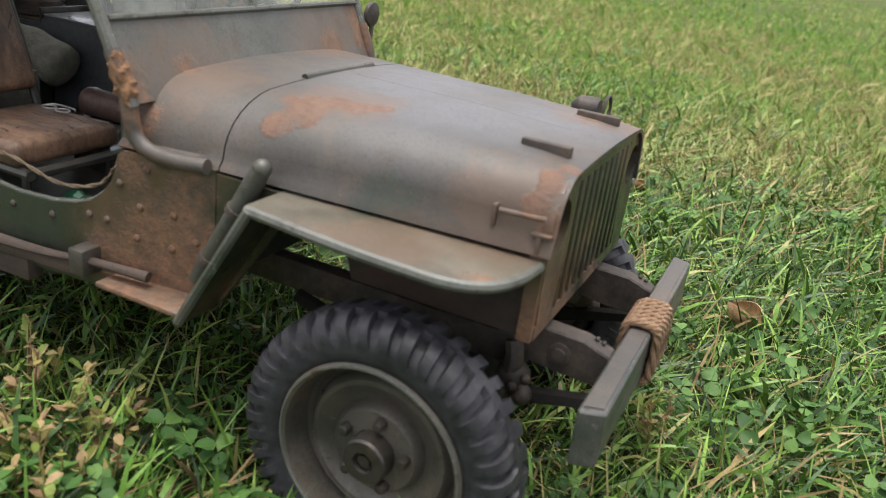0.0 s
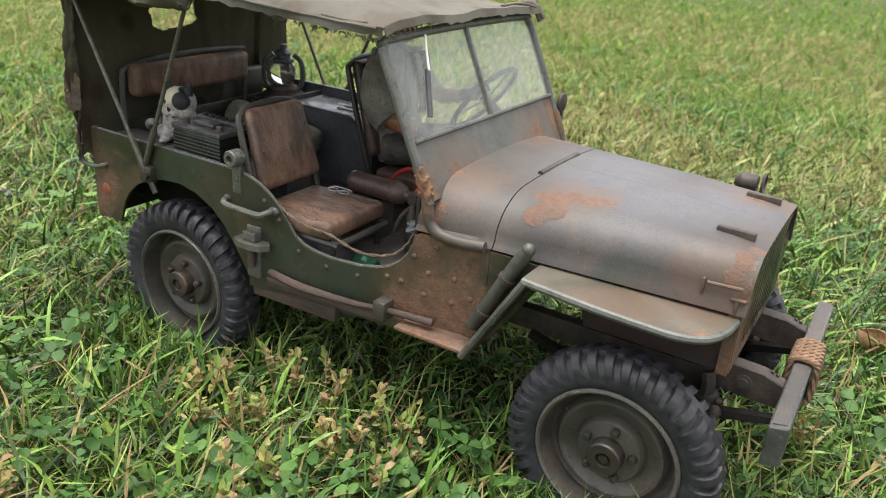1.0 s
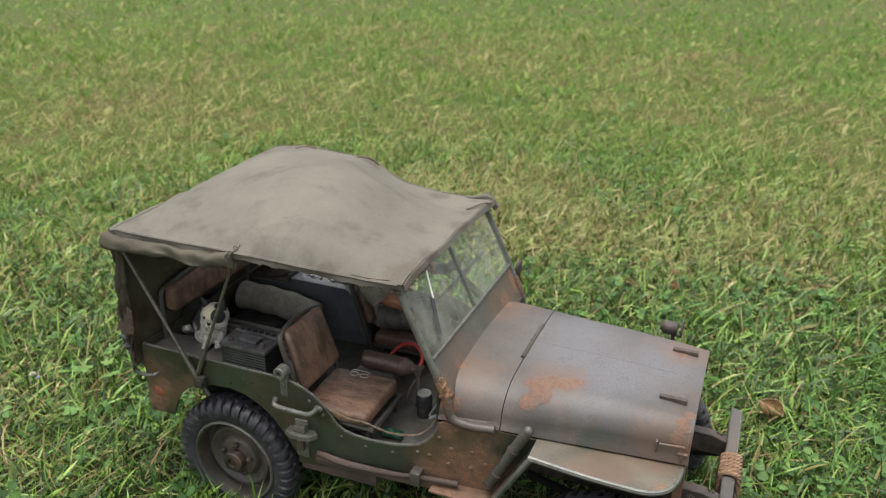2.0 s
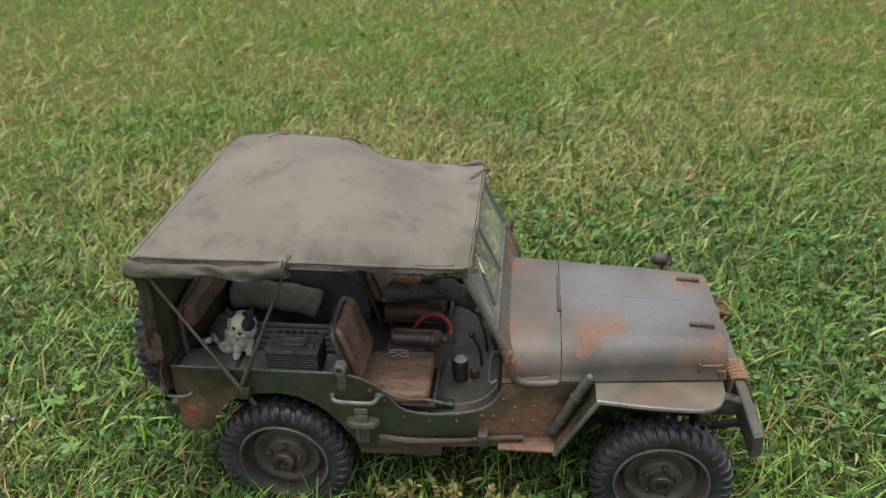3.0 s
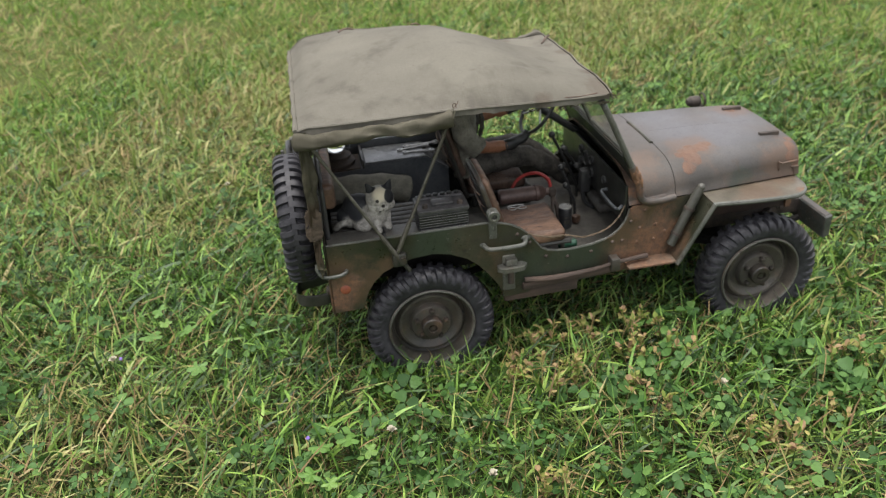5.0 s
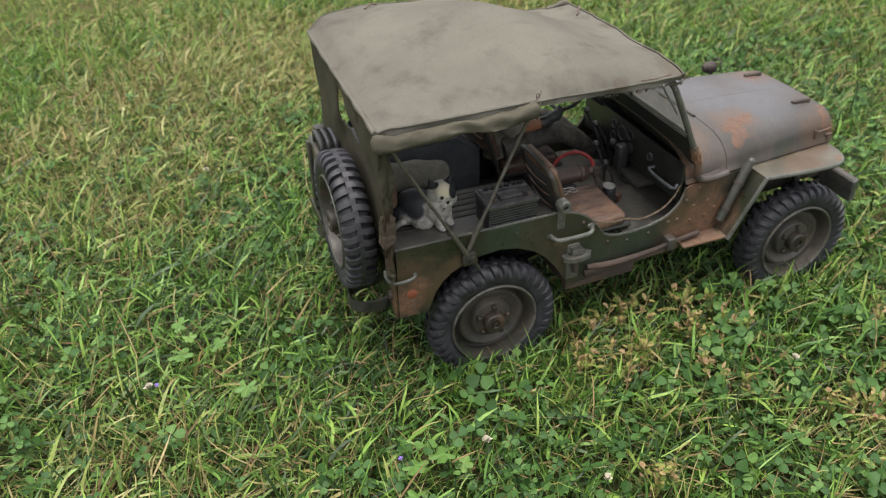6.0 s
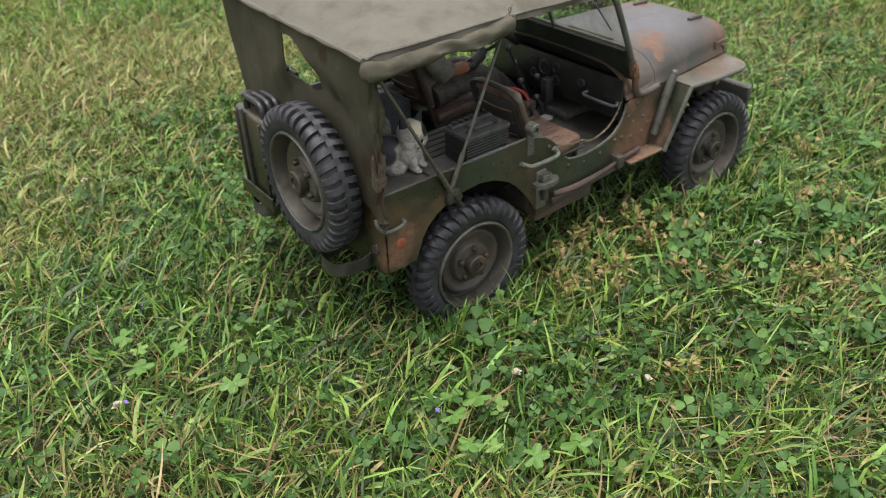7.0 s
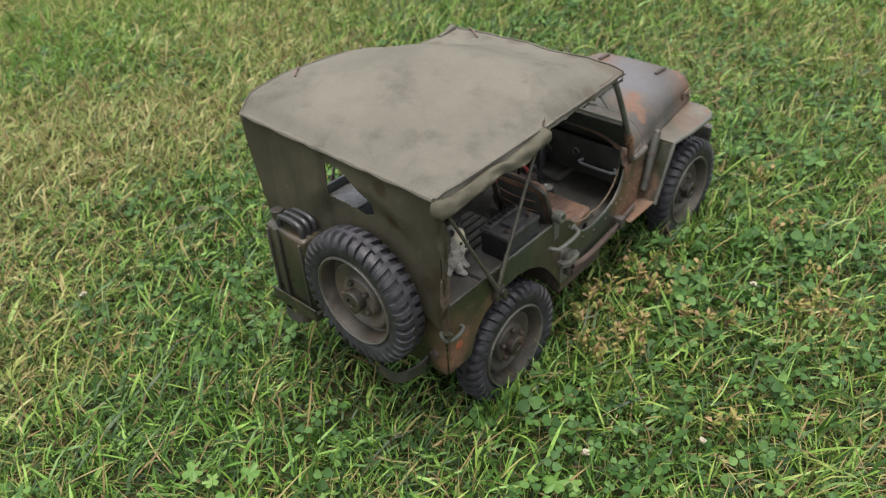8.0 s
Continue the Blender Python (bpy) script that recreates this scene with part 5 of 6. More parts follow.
for k in range(8):
    z = 156.4 + k * 2.5
    if rib is None:
        rib = part("rib", box(bm_new(), (-173.3, -102.3, -0.7), (-127.7, -72.7, 0.7), 0.3, 1), BATTERY, battery)
        rib.location.z = z * MM
    else:
        again(rib, battery, pose(0, 0, z * MM))
bm = box(bm_new(), (-174, -103, 177), (-127, -72, 181), 1)
box(bm, (-160, -96, 181), (-140, -85, 184), 1)
box(bm, (-172, -82, 181), (-129, -74, 183.4), 0.8)
part("lid", bm, GREY_PLASTIC, battery)
for k in range(6):
    bm = lathe(bm_new(), [(2.5, 0), (2.5, 1.6), (1.6, 1.8), (0, 1.4)], (-166 + k * 6.4, -78, 183.4), "z", 12)
    part("cell_cap", bm, BATTERY, battery)
for x in (-166, -134):
    bm = lathe(bm_new(), [(2.6, 0), (2.3, 3), (1.8, 3.4), (0, 3.4)], (x, -96, 181), "z", 12)
    part("terminal", bm, DIRTY, battery)

# cat figurine: one plain mesh, modelled as one lump of clay
bm = bm_new()
def turned(degrees):
    return Matrix.Rotation(radians(degrees), 4, "Z")
ball(bm, (-221, -55, 167), (20, 13.5, 16.5), 24, turned(-42))
ball(bm, (-231, -50, 160), (14, 13, 11), 20, turned(-42))
ball(bm, (-208, -67, 168), (12, 11.5, 15), 20, turned(-42))
ball(bm, (-205.5, -70, 174), (10, 9.5, 9), 20)
ball(bm, (-222, -69, 158), (10, 5.5, 6.5), 16, turned(-30))
for x, y in ((-209, -78), (-199, -72)):
    tube(bm, [(x + 1, y + 4, 170), (x, y + 1, 161), (x + 0.5, y - 1, 156.4)], 4.0, 12, 4)
    ball(bm, (x + 1, y - 3, 156.4), (3.6, 5, 2.3), 14)
face = Matrix.Translation((-203.5, -68.5, 183.4)) @ turned(8) @ Matrix.Rotation(radians(6), 4, "X") @ Matrix.Scale(1.14, 4)
def on_face(c, r):
    ball(bm, (0, 0, 0), r, 18, face @ Matrix.Translation(c))
on_face((0, 0, 0.5), (11.6, 10.4, 10.4))
on_face((0, -1, 5), (8.6, 8.0, 6.4))
on_face((-5.6, -3.5, -4.4), (6.0, 5.4, 4.8))
on_face((5.6, -3.5, -4.4), (6.0, 5.4, 4.8))
on_face((-2.3, -8.8, -4.2), (3.2, 2.8, 2.5))
on_face((2.3, -8.8, -4.2), (3.2, 2.8, 2.5))
on_face((0, -8.2, -6.6), (2.8, 2.4, 1.9))
on_face((0, -9.4, -0.8), (1.9, 2.4, 2.6))
for side in (-1, 1):
    tip = face @ Matrix.Translation((side * 8.2, 1.0, 10.6)) @ Matrix.Rotation(side * 0.42, 4, "Y") @ Matrix.Diagonal((1, 0.55, 1, 1))
    bmesh.ops.create_cone(bm, cap_ends=True, segments=12, radius1=5.4, radius2=0.8, depth=11, matrix=tip)
tube(bm, [(-236, -46, 153), (-243, -52, 152.4), (-246, -60, 154), (-243, -66, 160), (-236, -67, 163)], 3.0, 12, 6)
cat = tagged(part("cat_figurine", bm, CAT_PAINT, sharp=180), "white and dark painted cat figurine on the wheel box", "figurine")
clay = cat.modifiers.new("clay", "REMESH")
clay.mode, clay.voxel_size, clay.use_smooth_shade = "VOXEL", 0.9 * MM, True
soften = cat.modifiers.new("soften", "SMOOTH")
soften.factor, soften.iterations = 0.5, 4

# driver doll: one plain mesh
bm = bm_new()
def limb(points, r, mat, flat=1.0):
    before = set(bm.faces)
    tube(bm, points, r, 14, 5, flat=flat)
    for f in set(bm.faces) - before:
        f.material_index = mat
limb([(-92, 66, 136), (-94, 66, 150), (-99, 66, 178), (-101, 66, 205), (-100, 66, 222), (-98, 66, 229)], lambda t: (19, 20, 18, 21, 22, 12)[min(5, int(t * 5.99))], 0, 0.85)
limb([(-99, 48, 222), (-104, 42, 208), (-101, 38, 192), (-93, 37, 180), (-86, 37, 174)], lambda t: 10 + 2.4 * t, 0)
limb([(-82, 54, 226), (-79, 53, 210), (-78, 55, 192), (-80, 58, 176)], 3.6, 1, 0.5)
limb([(-82, 76, 226), (-79, 77, 210), (-78, 76, 192), (-80, 74, 176)], 3.6, 1, 0.5)
limb([(-99, 38, 181), (-80, 38, 174), (-55, 40, 172)], lambda t: 7.2 - 1.6 * t, 2)
limb([(-57, 40, 172), (-48, 41, 173), (-38, 43, 176), (-30, 46, 181)], lambda t: 6.3 - 1.5 * t, 3)
limb([(-100, 86, 222), (-95, 92, 205), (-82, 92, 190)], lambda t: 9.5 + 1.0 * t, 0)
limb([(-84, 92, 191), (-60, 86, 192), (-42, 80, 197)], lambda t: 7.0 - 1.6 * t, 2)
limb([(-44, 81, 196), (-34, 78, 201), (-24, 76, 208)], lambda t: 6.0 - 1.2 * t, 3)
for y0, y1 in ((52, 50), (80, 84)):
    limb([(-94, y0, 147), (-65, y0, 152), (-38, y1, 153), (-22, y1, 149), (-4, y1, 137), (12, y1, 122)], lambda t: 14 - 6 * t, 1)
    limb([(8, y1, 122), (20, y1, 116), (34, y1, 115), (40, y1, 116)], lambda t: 6.5 - 1.2 * t, 3)
before = set(bm.faces)
ball(bm, (-96, 66, 247), (12, 10, 15), 16)
for f in set(bm.faces) - before:
    f.material_index = 2
for v in bm.verts:
    v.co += v.normal * (lumpy(v.co, 8, 2.4) + lumpy(v.co, 3.5, 1.0))
tagged(part("driver_doll", bm, SHIRT, mats=(TROUSERS, VINYL, BLACK), sharp=70), "plain doll in grey shirt and dark trousers on the driver seat", "doll")

# extinguisher with red hose
ext = tagged(new("fire_extinguisher"), "brown lacquered extinguisher with red hose lying between the seats", "fire extinguisher")
bm = lathe(bm_new(), [(6, 0), (8, 1.5), (8.6, 5), (8, 7), (8, 38), (8.7, 39), (8.7, 42), (8, 43), (7, 47), (4, 50), (4, 56), (0, 56)], (-80, -17, 140), "x", 20)
part("cylinder", bm, COPPER, ext)
bm = box(bm_new(), (-27, -22, 135), (-19, -12, 144), 2)
tube(bm, [(-23, -20, 134), (-20, -26, 126), (-19, -30, 110)], 2.6, 8, 3)
tube(bm, [(-23, -20, 134), (-26, -30, 128), (-28, -34, 118)], 1.8, 8, 3)
part("valve_head", bm, DIRTY, ext)
bm = bm_new()
tube(bm, [(-24, -17, 141), (-24, -8, 149), (-34, 0, 154), (-48, 5, 150), (-58, 4, 141), (-64, -2, 131)], 1.8, 10, 6)
part("hose", bm, RED_RUBBER, ext)
bm = box(bm_new(), (-84, -26, 103.2), (-46, -8, 131.4), 2)
tagged(part("floor_box", bm, FLOOR), "dark low box on the floor between the seats", "box")

can = tagged(new("drink_can"), "small black tin with silver lid on the floor", "can")
CX, CY = -12.5, -30
bm = lathe(bm_new(), [(6.4, 0), (7.2, 1.2), (7.2, 20), (6.2, 22.4)], (CX, CY, 103.2), "z", 24)
part("body", bm, BLACK, can)
bm = lathe(bm_new(), [(6.2, 22.2), (6.4, 23.6), (5.6, 23.8), (5.2, 22.6), (0, 22.4)], (CX, CY, 103.2), "z", 24)
part("lid", bm, STEEL, can, "silver lid")
bm = bm_new()
grid(bm, 6, 1, lambda u, v: (CX + 7.3 * math.cos(-2.0 + 0.8 * u), CY + 7.3 * math.sin(-2.0 + 0.8 * u), 110 + 3.6 * v), 0.1)
grid(bm, 6, 1, lambda u, v: (CX + 7.3 * math.cos(-1.9 + 0.6 * u), CY + 7.3 * math.sin(-1.9 + 0.6 * u), 116 + 1.4 * v), 0.1)
part("print_band", bm, TAN_METAL, can, "small dull gold print")
bm = bm_new()
lathe(bm, [(3.4, -9), (4.4, -8), (4.5, -2), (3.6, 1), (4.4, 3), (4.5, 8), (3.6, 9), (0, 9)], (-24, -72, 107.6), "x", 16)
for v in bm.verts:
    v.co.z += lumpy(v.co, 4, 1.2)
    v.co.y += lumpy(v.co, 5, 1.0)
tagged(part("crushed_can", bm, GREEN_TIN, sharp=20), "crushed green tin can on the floor by the sill", "can")
bm = box(bm_new(), (-4, -30, 104), (5, -22, 113), 2.5, 2, Matrix.Translation((1, -26, 108)) @ Matrix.Rotation(0.5, 4, "Z") @ Matrix.Translation((-1, 26, -108)))
tagged(part("small_pouch", bm, LEATHER), "small brown leather pouch on the floor", "pouch")
# sunglasses on the seat
glasses = tagged(new("spectacles"), "pale framed spectacles lying on the leather seat", "spectacles")
for cx in (-73, -63):
    bm = bm_new()
    tube(bm, [(cx + 4.0 * math.cos(a), -48 + 3.0 * math.sin(a), 142.2) for a in (2 * math.pi * i / 12 for i in range(12))], 0.42, 6, 1, True)
    part("lens_rim", bm, STEEL, glasses)
bm = bm_new()
tube(bm, [(-69, -48, 142.2), (-67, -48, 142.2)], 0.5, 6, 1)
tube(bm, [(-77, -47, 142.2), (-76, -42, 142.1), (-64, -41.5, 142.1), (-60, -43, 142.1)], 0.5, 6, 3)
part("arms", bm, STEEL, glasses)

# wrenches on the locker
for k, (x, y, a, ln) in enumerate(((-165, 78, 10, 30), (-160, 70, -6, 28), (-158, 86, 4, 34))):
    m = Matrix.Translation((x, y, 166.2)) @ Matrix.Rotation(radians(a), 4, "Z")
    bm = box(bm_new(), (0, -1.4, -0.9), (ln, 1.4, 0.9), 0.5, 2)
    for e in (0, ln):
        lathe(bm, [(1.6, -1), (3.3, -1), (3.3, 1), (1.6, 1), (1.6, -1)], (e, 0, 0), "z", 12)
    for v in bm.verts:
        v.co = m @ v.co
    tagged(part("wrench", bm, STEEL), "small worn steel wrench on the black locker", "wrench", "wrenches on the locker")

# lantern
lantern = tagged(new("oil_lantern"), "old black oil lantern with glass globe on the locker", "lantern")
LX, LY = -234, 79
LZ = 160.2
bm = lathe(bm_new(), [(18, 0), (19.5, 1.5), (19.5, 4), (16.5, 6.5), (15.5, 7), (15.5, 10), (10, 12), (9, 14), (0, 14)], (LX, LY, LZ), "z", 26)
part("tank", bm, DIRTY, lantern)
bm = lathe(bm_new(), [(6.5, 0), (9.8, 3), (11.4, 7), (11.7, 10.5), (10.6, 15), (8.4, 18.6), (6.5, 20)], (LX, LY, LZ + 14), "z", 22)
part("globe", bm, GLOBE, lantern, "clear glass globe")
bm = lathe(bm_new(), [(9.5, 0), (9.5, 2), (6, 3.5), (6, 7), (8.5, 8), (4.5, 10.5), (2.5, 11), (2.5, 14), (4.5, 15), (0, 16)], (LX, LY, LZ + 33.5), "z", 18)
part("chimney", bm, BLACK_METAL, lantern)
for a in (0.6, 0.6 + math.pi):
    c, s_ = math.cos(a), math.sin(a)
    bm = bm_new()
    tube(bm, [(LX + r * c, LY + r * s_, LZ + h) for r, h in ((13, 9), (16.5, 14), (17.5, 24), (15.5, 34), (9, 40))], 2.4, 8, 5)
    part("side_tube", bm, BLACK_METAL, lantern)
bm = bm_new()
tube(bm, [(LX + 16, LY - 12, LZ + 20), (LX + 4, LY - 17, LZ + 24), (LX - 12, LY - 14, LZ + 30), (LX - 16, LY + 4, LZ + 34)], 0.7, 6, 5)
part("wire_bail", bm, BLACK_METAL, lantern)

# jerry can on the tail
jerry = tagged(new("jerry_can"), "dark olive jerry can strapped to the tail beside the spare wheel", "jerry can")
bm = box(bm_new(), (-288, 29, 108), (-262, 84, 186), 4, 3)
part("body", bm, PAINT, jerry)
for y0, y1 in ((33, 36), (77, 80)):
    bm = box(bm_new(), (-290, y0, 112), (-287, y1, 182), 0.8)
    part("rib", bm, PAINT_RIM, jerry)
for k in range(3):
    bm = bm_new()
    x = -268 - 7 * k
    tube(bm, [(x, 36, 185), (x, 37, 194), (x, 43, 197.5), (x, 60, 197.5), (x, 66, 194), (x, 67, 185)], 3.0, 8, 4)
    part("carry_bar", bm, BLACK, jerry)
bm = lathe(bm_new(), [(5, 0), (5, 5), (6, 5.4), (6, 9), (0, 10)], (-275, 78, 186), "z", 14)
part("cap", bm, PAINT_RIM, jerry)
bm = box(bm_new(), (-291, 62, 104), (-288.2, 67, 188), 0.6)
part("strap", bm, PAINT_RIM, jerry)
bm = box(bm_new(), (-292, 26, 100), (-259, 87, 108), 1.0)
box(bm, (-292, 26, 108), (-290, 87, 114), 0.6)
part("tray", bm, PAINT, jerry)

# bumper rope and door cord
bumper_rope = tagged(new("rope_coil"), "thick tan rope wound round the front bumper", "rope")
for k in range(6):
    y = -13 + k * 5.0
    bm = bm_new()
    ring = [(242.0, 82), (242.0, 102), (244, 106.6), (253, 106.8), (256.6, 102), (256.6, 82), (253, 77.6), (244, 77.6)]
    loop = smooth([(x, y + 0.55 * i, z) for i, (x, z) in enumerate(ring)], 7, True)
    for ph in (0, 2.094, 4.189):
        tube(bm, [p + 1.3 * Vector((math.cos(i * 0.75 + ph) * 0.7, math.sin(i * 0.75 + ph), math.cos(i * 0.75 + ph) * 0.7)) for i, p in enumerate(loop)], 1.35, 6, 1, True)
    part("turn", bm, ROPE, bumper_rope)
bm = bm_new()
line = smooth([(-98, -102, 158), (-86, -102.5, 152), (-70, -102.5, 142), (-52, -102, 136), (-35, -99, 133.5), (-14, -93, 125), (8, -91, 129), (20, -91, 140), (26, -91, 152)], 8)
for ph in (0, math.pi):
    tube(bm, [p + 0.5 * Vector((0, math.cos(i * 0.9 + ph), math.sin(i * 0.9 + ph))) for i, p in enumerate(line)], 0.62, 6, 1)
tagged(part("door_cord", bm, CORD), "thin twisted cord strung across the door opening", "cord")

# ---- lawn ----
rng = np.random.default_rng(5)
# dry patches and lush patches, in metres: x, y, radius
DRY = [(-1.27, 0.69, 0.30), (-1.45, 1.30, 0.40), (-0.58, 2.3, 0.5), (-0.10, 0.63, 0.13), (0.13, 0.60, 0.10), (0.32, 1.50, 0.30), (-0.36, 0.44, 0.16), (-0.09, 0.66, 0.16), (-0.47, 0.26, 0.08), (-0.24, 0.74, 0.18), (0.24, 0.72, 0.16), (-1.08, 1.11, 0.30), (0.50, 1.0, 0.22), (0.08, -0.29, 0.06), (-0.50, -0.16, 0.10), (-0.30, -0.34, 0.08), (-0.54, 0.60, 0.16), (-0.40, 0.70, 0.14), (-0.15, 0.86, 0.16)]
LUSH = [(0.27, 3.4, 0.7), (0.29, 0.42, 0.17), (0.34, -0.17, 0.2), (-0.18, 0.28, 0.09), (-0.20, -0.19, 0.12), (-0.28, 0.20, 0.10), (0.62, 0.41, 0.3), (-0.50, 0.15, 0.13), (-0.41, 0.09, 0.10), (0.40, 0.20, 0.18), (0.1, -0.2, 0.14)]


def field(seed, cell):
    """A smooth random field over the lawn, 0 to 1, that changes over about one cell."""
    table = np.random.default_rng(seed).uniform(0, 1, (64, 64))

    def at(x, y):
        u, v = x / cell + 1000.0, y / cell + 1000.0
        i, j = np.floor(u).astype(int), np.floor(v).astype(int)
        a, b = u - i, v - j
        a, b = a * a * (3 - 2 * a), b * b * (3 - 2 * b)
        g = [[table[(i + p) % 64, (j + q) % 64] for q in (0, 1)] for p in (0, 1)]
        return (g[0][0] * (1 - a) + g[1][0] * a) * (1 - b) + (g[0][1] * (1 - a) + g[1][1] * a) * b
    return at


broad, small, tuft = field(11, 0.34), field(12, 0.11), field(13, 0.035)


def dryness(x, y):
    """0 on lush turf, 1 where the lawn has dried out."""
    d = 0.33 + 0.45 * (broad(x, y) - 0.5) + 0.35 * (small(x, y) - 0.5)
    for cx, cy, r in DRY:
        d = d + 0.38 * np.exp(-((x - cx) ** 2 + (y - cy) ** 2) / (r * r))
    for cx, cy, r in LUSH:
        d = d - 0.20 * np.exp(-((x - cx) ** 2 + (y - cy) ** 2) / (r * r))
    return np.clip(d + 0.13 * np.clip((np.hypot(x, y) - 0.8) / 0.8, 0, 1) * (0.4 + 1.6 * small(y, x)), 0, 1)


def stuff(name, verts, faces, mat, label, category, mats=(), slots=None):
    me = bpy.data.meshes.new(name)
    me.from_pydata(verts, [], faces)
    for m in (mat, *mats):
        me.materials.append(m)
    if slots is not None:
        me.polygons.foreach_set("material_index", slots)
    me.polygons.foreach_set("use_smooth", [True] * len(me.polygons))
    return tagged(new(name, me), label, category, kind="stuff")


def free_of_wheels(x, y, grow=0.0):
    """Whether a place, in metres, is clear of the tyres."""
    hit = np.zeros(len(x), bool)
    for sx in (-1, 1):
        for sy in (-1, 1):
            hit |= (abs(x - sx * HUB_X * MM) < 0.040 + grow) & (abs(y - sy * WHEEL_Y * MM) < 0.0165 + grow)
    return ~hit


def blades(x, y, length, width, start, bend, low=None, kinds=None, simple=False):
    """Arching tapering blades: start and bend are angles from the upright at the root and gained up to the tip."""
    n = len(x)
    turn = rng.uniform(0, 2 * np.pi, n)
    sway = rng.normal(0, 0.5, n)
    twist = turn + np.pi / 2 + rng.normal(0, 0.5, n)
    px, py, pz = x.copy(), y.copy(), np.zeros(n) if low is None else low.copy()
    cuts, wide = ((0.0, 0.5, 1.0), (0.85, 1.0)) if simple else ((0.0, 0.33, 0.66, 1.0), (0.75, 1.0, 0.78))
    last, verts = len(cuts) - 1, []
    for k in range(last + 1):
        if k:
            mid = (cuts[k] + cuts[k - 1]) / 2
            a, b = start + bend * mid, turn + sway * mid
            step = length * (cuts[k] - cuts[k - 1])
            px, py, pz = px + np.sin(a) * np.cos(b) * step, py + np.sin(a) * np.sin(b) * step, np.maximum(pz + np.cos(a) * step, 0.001)
        if k < last:
            for e in (-0.5, 0.5):
                w = e * wide[k] * width
                verts.append(np.stack([px + w * np.cos(twist), py + w * np.sin(twist), pz + w * 0.5], 1))
        else:
            verts.append(np.stack([px, py, pz], 1))
    v = np.stack(verts, 1).reshape(-1, 3)
    b = np.arange(n)[:, None] * (2 * last + 1)
    quads = [b + [2 * k, 2 * k + 1, 2 * k + 3, 2 * k + 2] for k in range(last - 1)]
    tips = b + [2 * last - 2, 2 * last - 1, 2 * last]
    slots = None if kinds is None else np.tile(kinds, last).astype(np.int32)
    return v.tolist(), [q for part_ in quads for q in part_.tolist()] + tips.tolist(), slots


def scatter(n, r0, r1, power=1.0):
    r = np.sqrt(rng.uniform(r0 ** 2, r1 ** 2, n)) if power == 1 else r0 + (r1 - r0) * rng.uniform(0, 1, n) ** power
    a = rng.uniform(0, 2 * np.pi, n)
    return r * np.cos(a), r * np.sin(a)


def lawn(name, n, r0, r1, l0, l1, w0, w1, start, bend, power=1.0, label="", mats=(), fade=0.0, rise=0.0, lift=0.0, simple=False, tufted=0.0, straw=None):
    """Blades scattered over a ring; mats are the lush, the common and the dry kind. straw keeps only the dry patches' share."""
    x, y = scatter(n, r0, r1, power)
    ok = free_of_wheels(x, y)
    if fade:
        r = np.hypot(x, y)
        ok &= rng.uniform(0, 1, n) > (r - fade) / (r1 - fade) * 0.85
    if rise:
        ok &= rng.uniform(0, 1, n) < (np.hypot(x, y) - r0) / rise
    dry = dryness(x, y)
    if straw is not None:
        ok &= rng.uniform(0, 1, n) < straw + (1 - straw) * dry
    x, y, dry = x[ok], y[ok], dry[ok]
    length = l0 + (l1 - l0) * rng.uniform(0, 1, len(x)) ** 1.3
    if tufted:
        length = length * (1 - tufted + 2 * tufted * (0.55 * tuft(x, y) + 0.45 * small(x, y)))
    under = (abs(y) < 0.085) & (abs(x) < 0.23)
    length = np.where(under, length * 0.7, length)
    a = np.clip(abs(rng.normal(start, 0.42, len(x))), 0, 1.5)
    width = w0 + (w1 - w0) * rng.uniform(0, 1, len(x)) ** 1.8
    low = lift * rng.uniform(0, 1, len(x)) ** 1.4
    kinds = None
    if len(mats) == 3:
        pick = rng.normal(0, 0.22, len(x)) + dry
        kinds = np.where(pick > 0.66, 2, np.where(pick < 0.22, 0, 1))
    v, f, slots = blades(x, y, length, width, a, rng.uniform(0.2, 1.0, len(x)) * bend, low, kinds, simple)
    return stuff(name, v, f, mats[0], label, "grass", mats[1:], slots)


bm = bm_new()
def turf_at(u, v):
    r = 650 + 15000 * v ** 2.4
    x, y = r * math.cos(2 * math.pi * u), r * math.sin(2 * math.pi * u)
    return (x, y, min(12, -4 + (r - 650) * 0.022) + lumpy((x, y, 2), 90, 6) * min(1, 900 / r))
grid(bm, 120, 60, turf_at)
bmesh.ops.remove_doubles(bm, verts=bm.verts, dist=0.5)
tagged(part("short_turf", bm, TURF, sharp=180), "mossy short turf under the distant grass", "turf", kind="structure")
# the far set is the same lawn, painted paler for haze
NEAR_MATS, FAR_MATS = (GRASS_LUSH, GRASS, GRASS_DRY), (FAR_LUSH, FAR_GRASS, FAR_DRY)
lawn("grass", 250000, 0.0, 1.25, 0.016, 0.047, 0.0009, 0.0032, 0.85, 1.0, label="dense tangled lawn grass round the jeep", mats=NEAR_MATS, fade=0.6, lift=0.020, tufted=0.35)
lawn("upright_grass", 4500, 0.0, 0.80, 0.024, 0.044, 0.0010, 0.0024, 0.3, 0.6, label="upright green grass blades round the jeep", mats=NEAR_MATS, tufted=0.3)
side_x = np.concatenate([rng.uniform(c - 0.062, c + 0.062, 360) for c in (-HUB_X * MM, HUB_X * MM)])
side_y = rng.uniform(-0.150, -0.1135, len(side_x))
v, f, _ = blades(side_x, side_y, rng.uniform(0.018, 0.046, len(side_x)), rng.uniform(0.0012, 0.003, len(side_x)), abs(rng.normal(0.4, 0.2, len(side_x))), rng.uniform(0.2, 0.9, len(side_x)))
stuff("wheel_grass", v, f, GRASS, "grass blades growing up against the tyres", "grass")
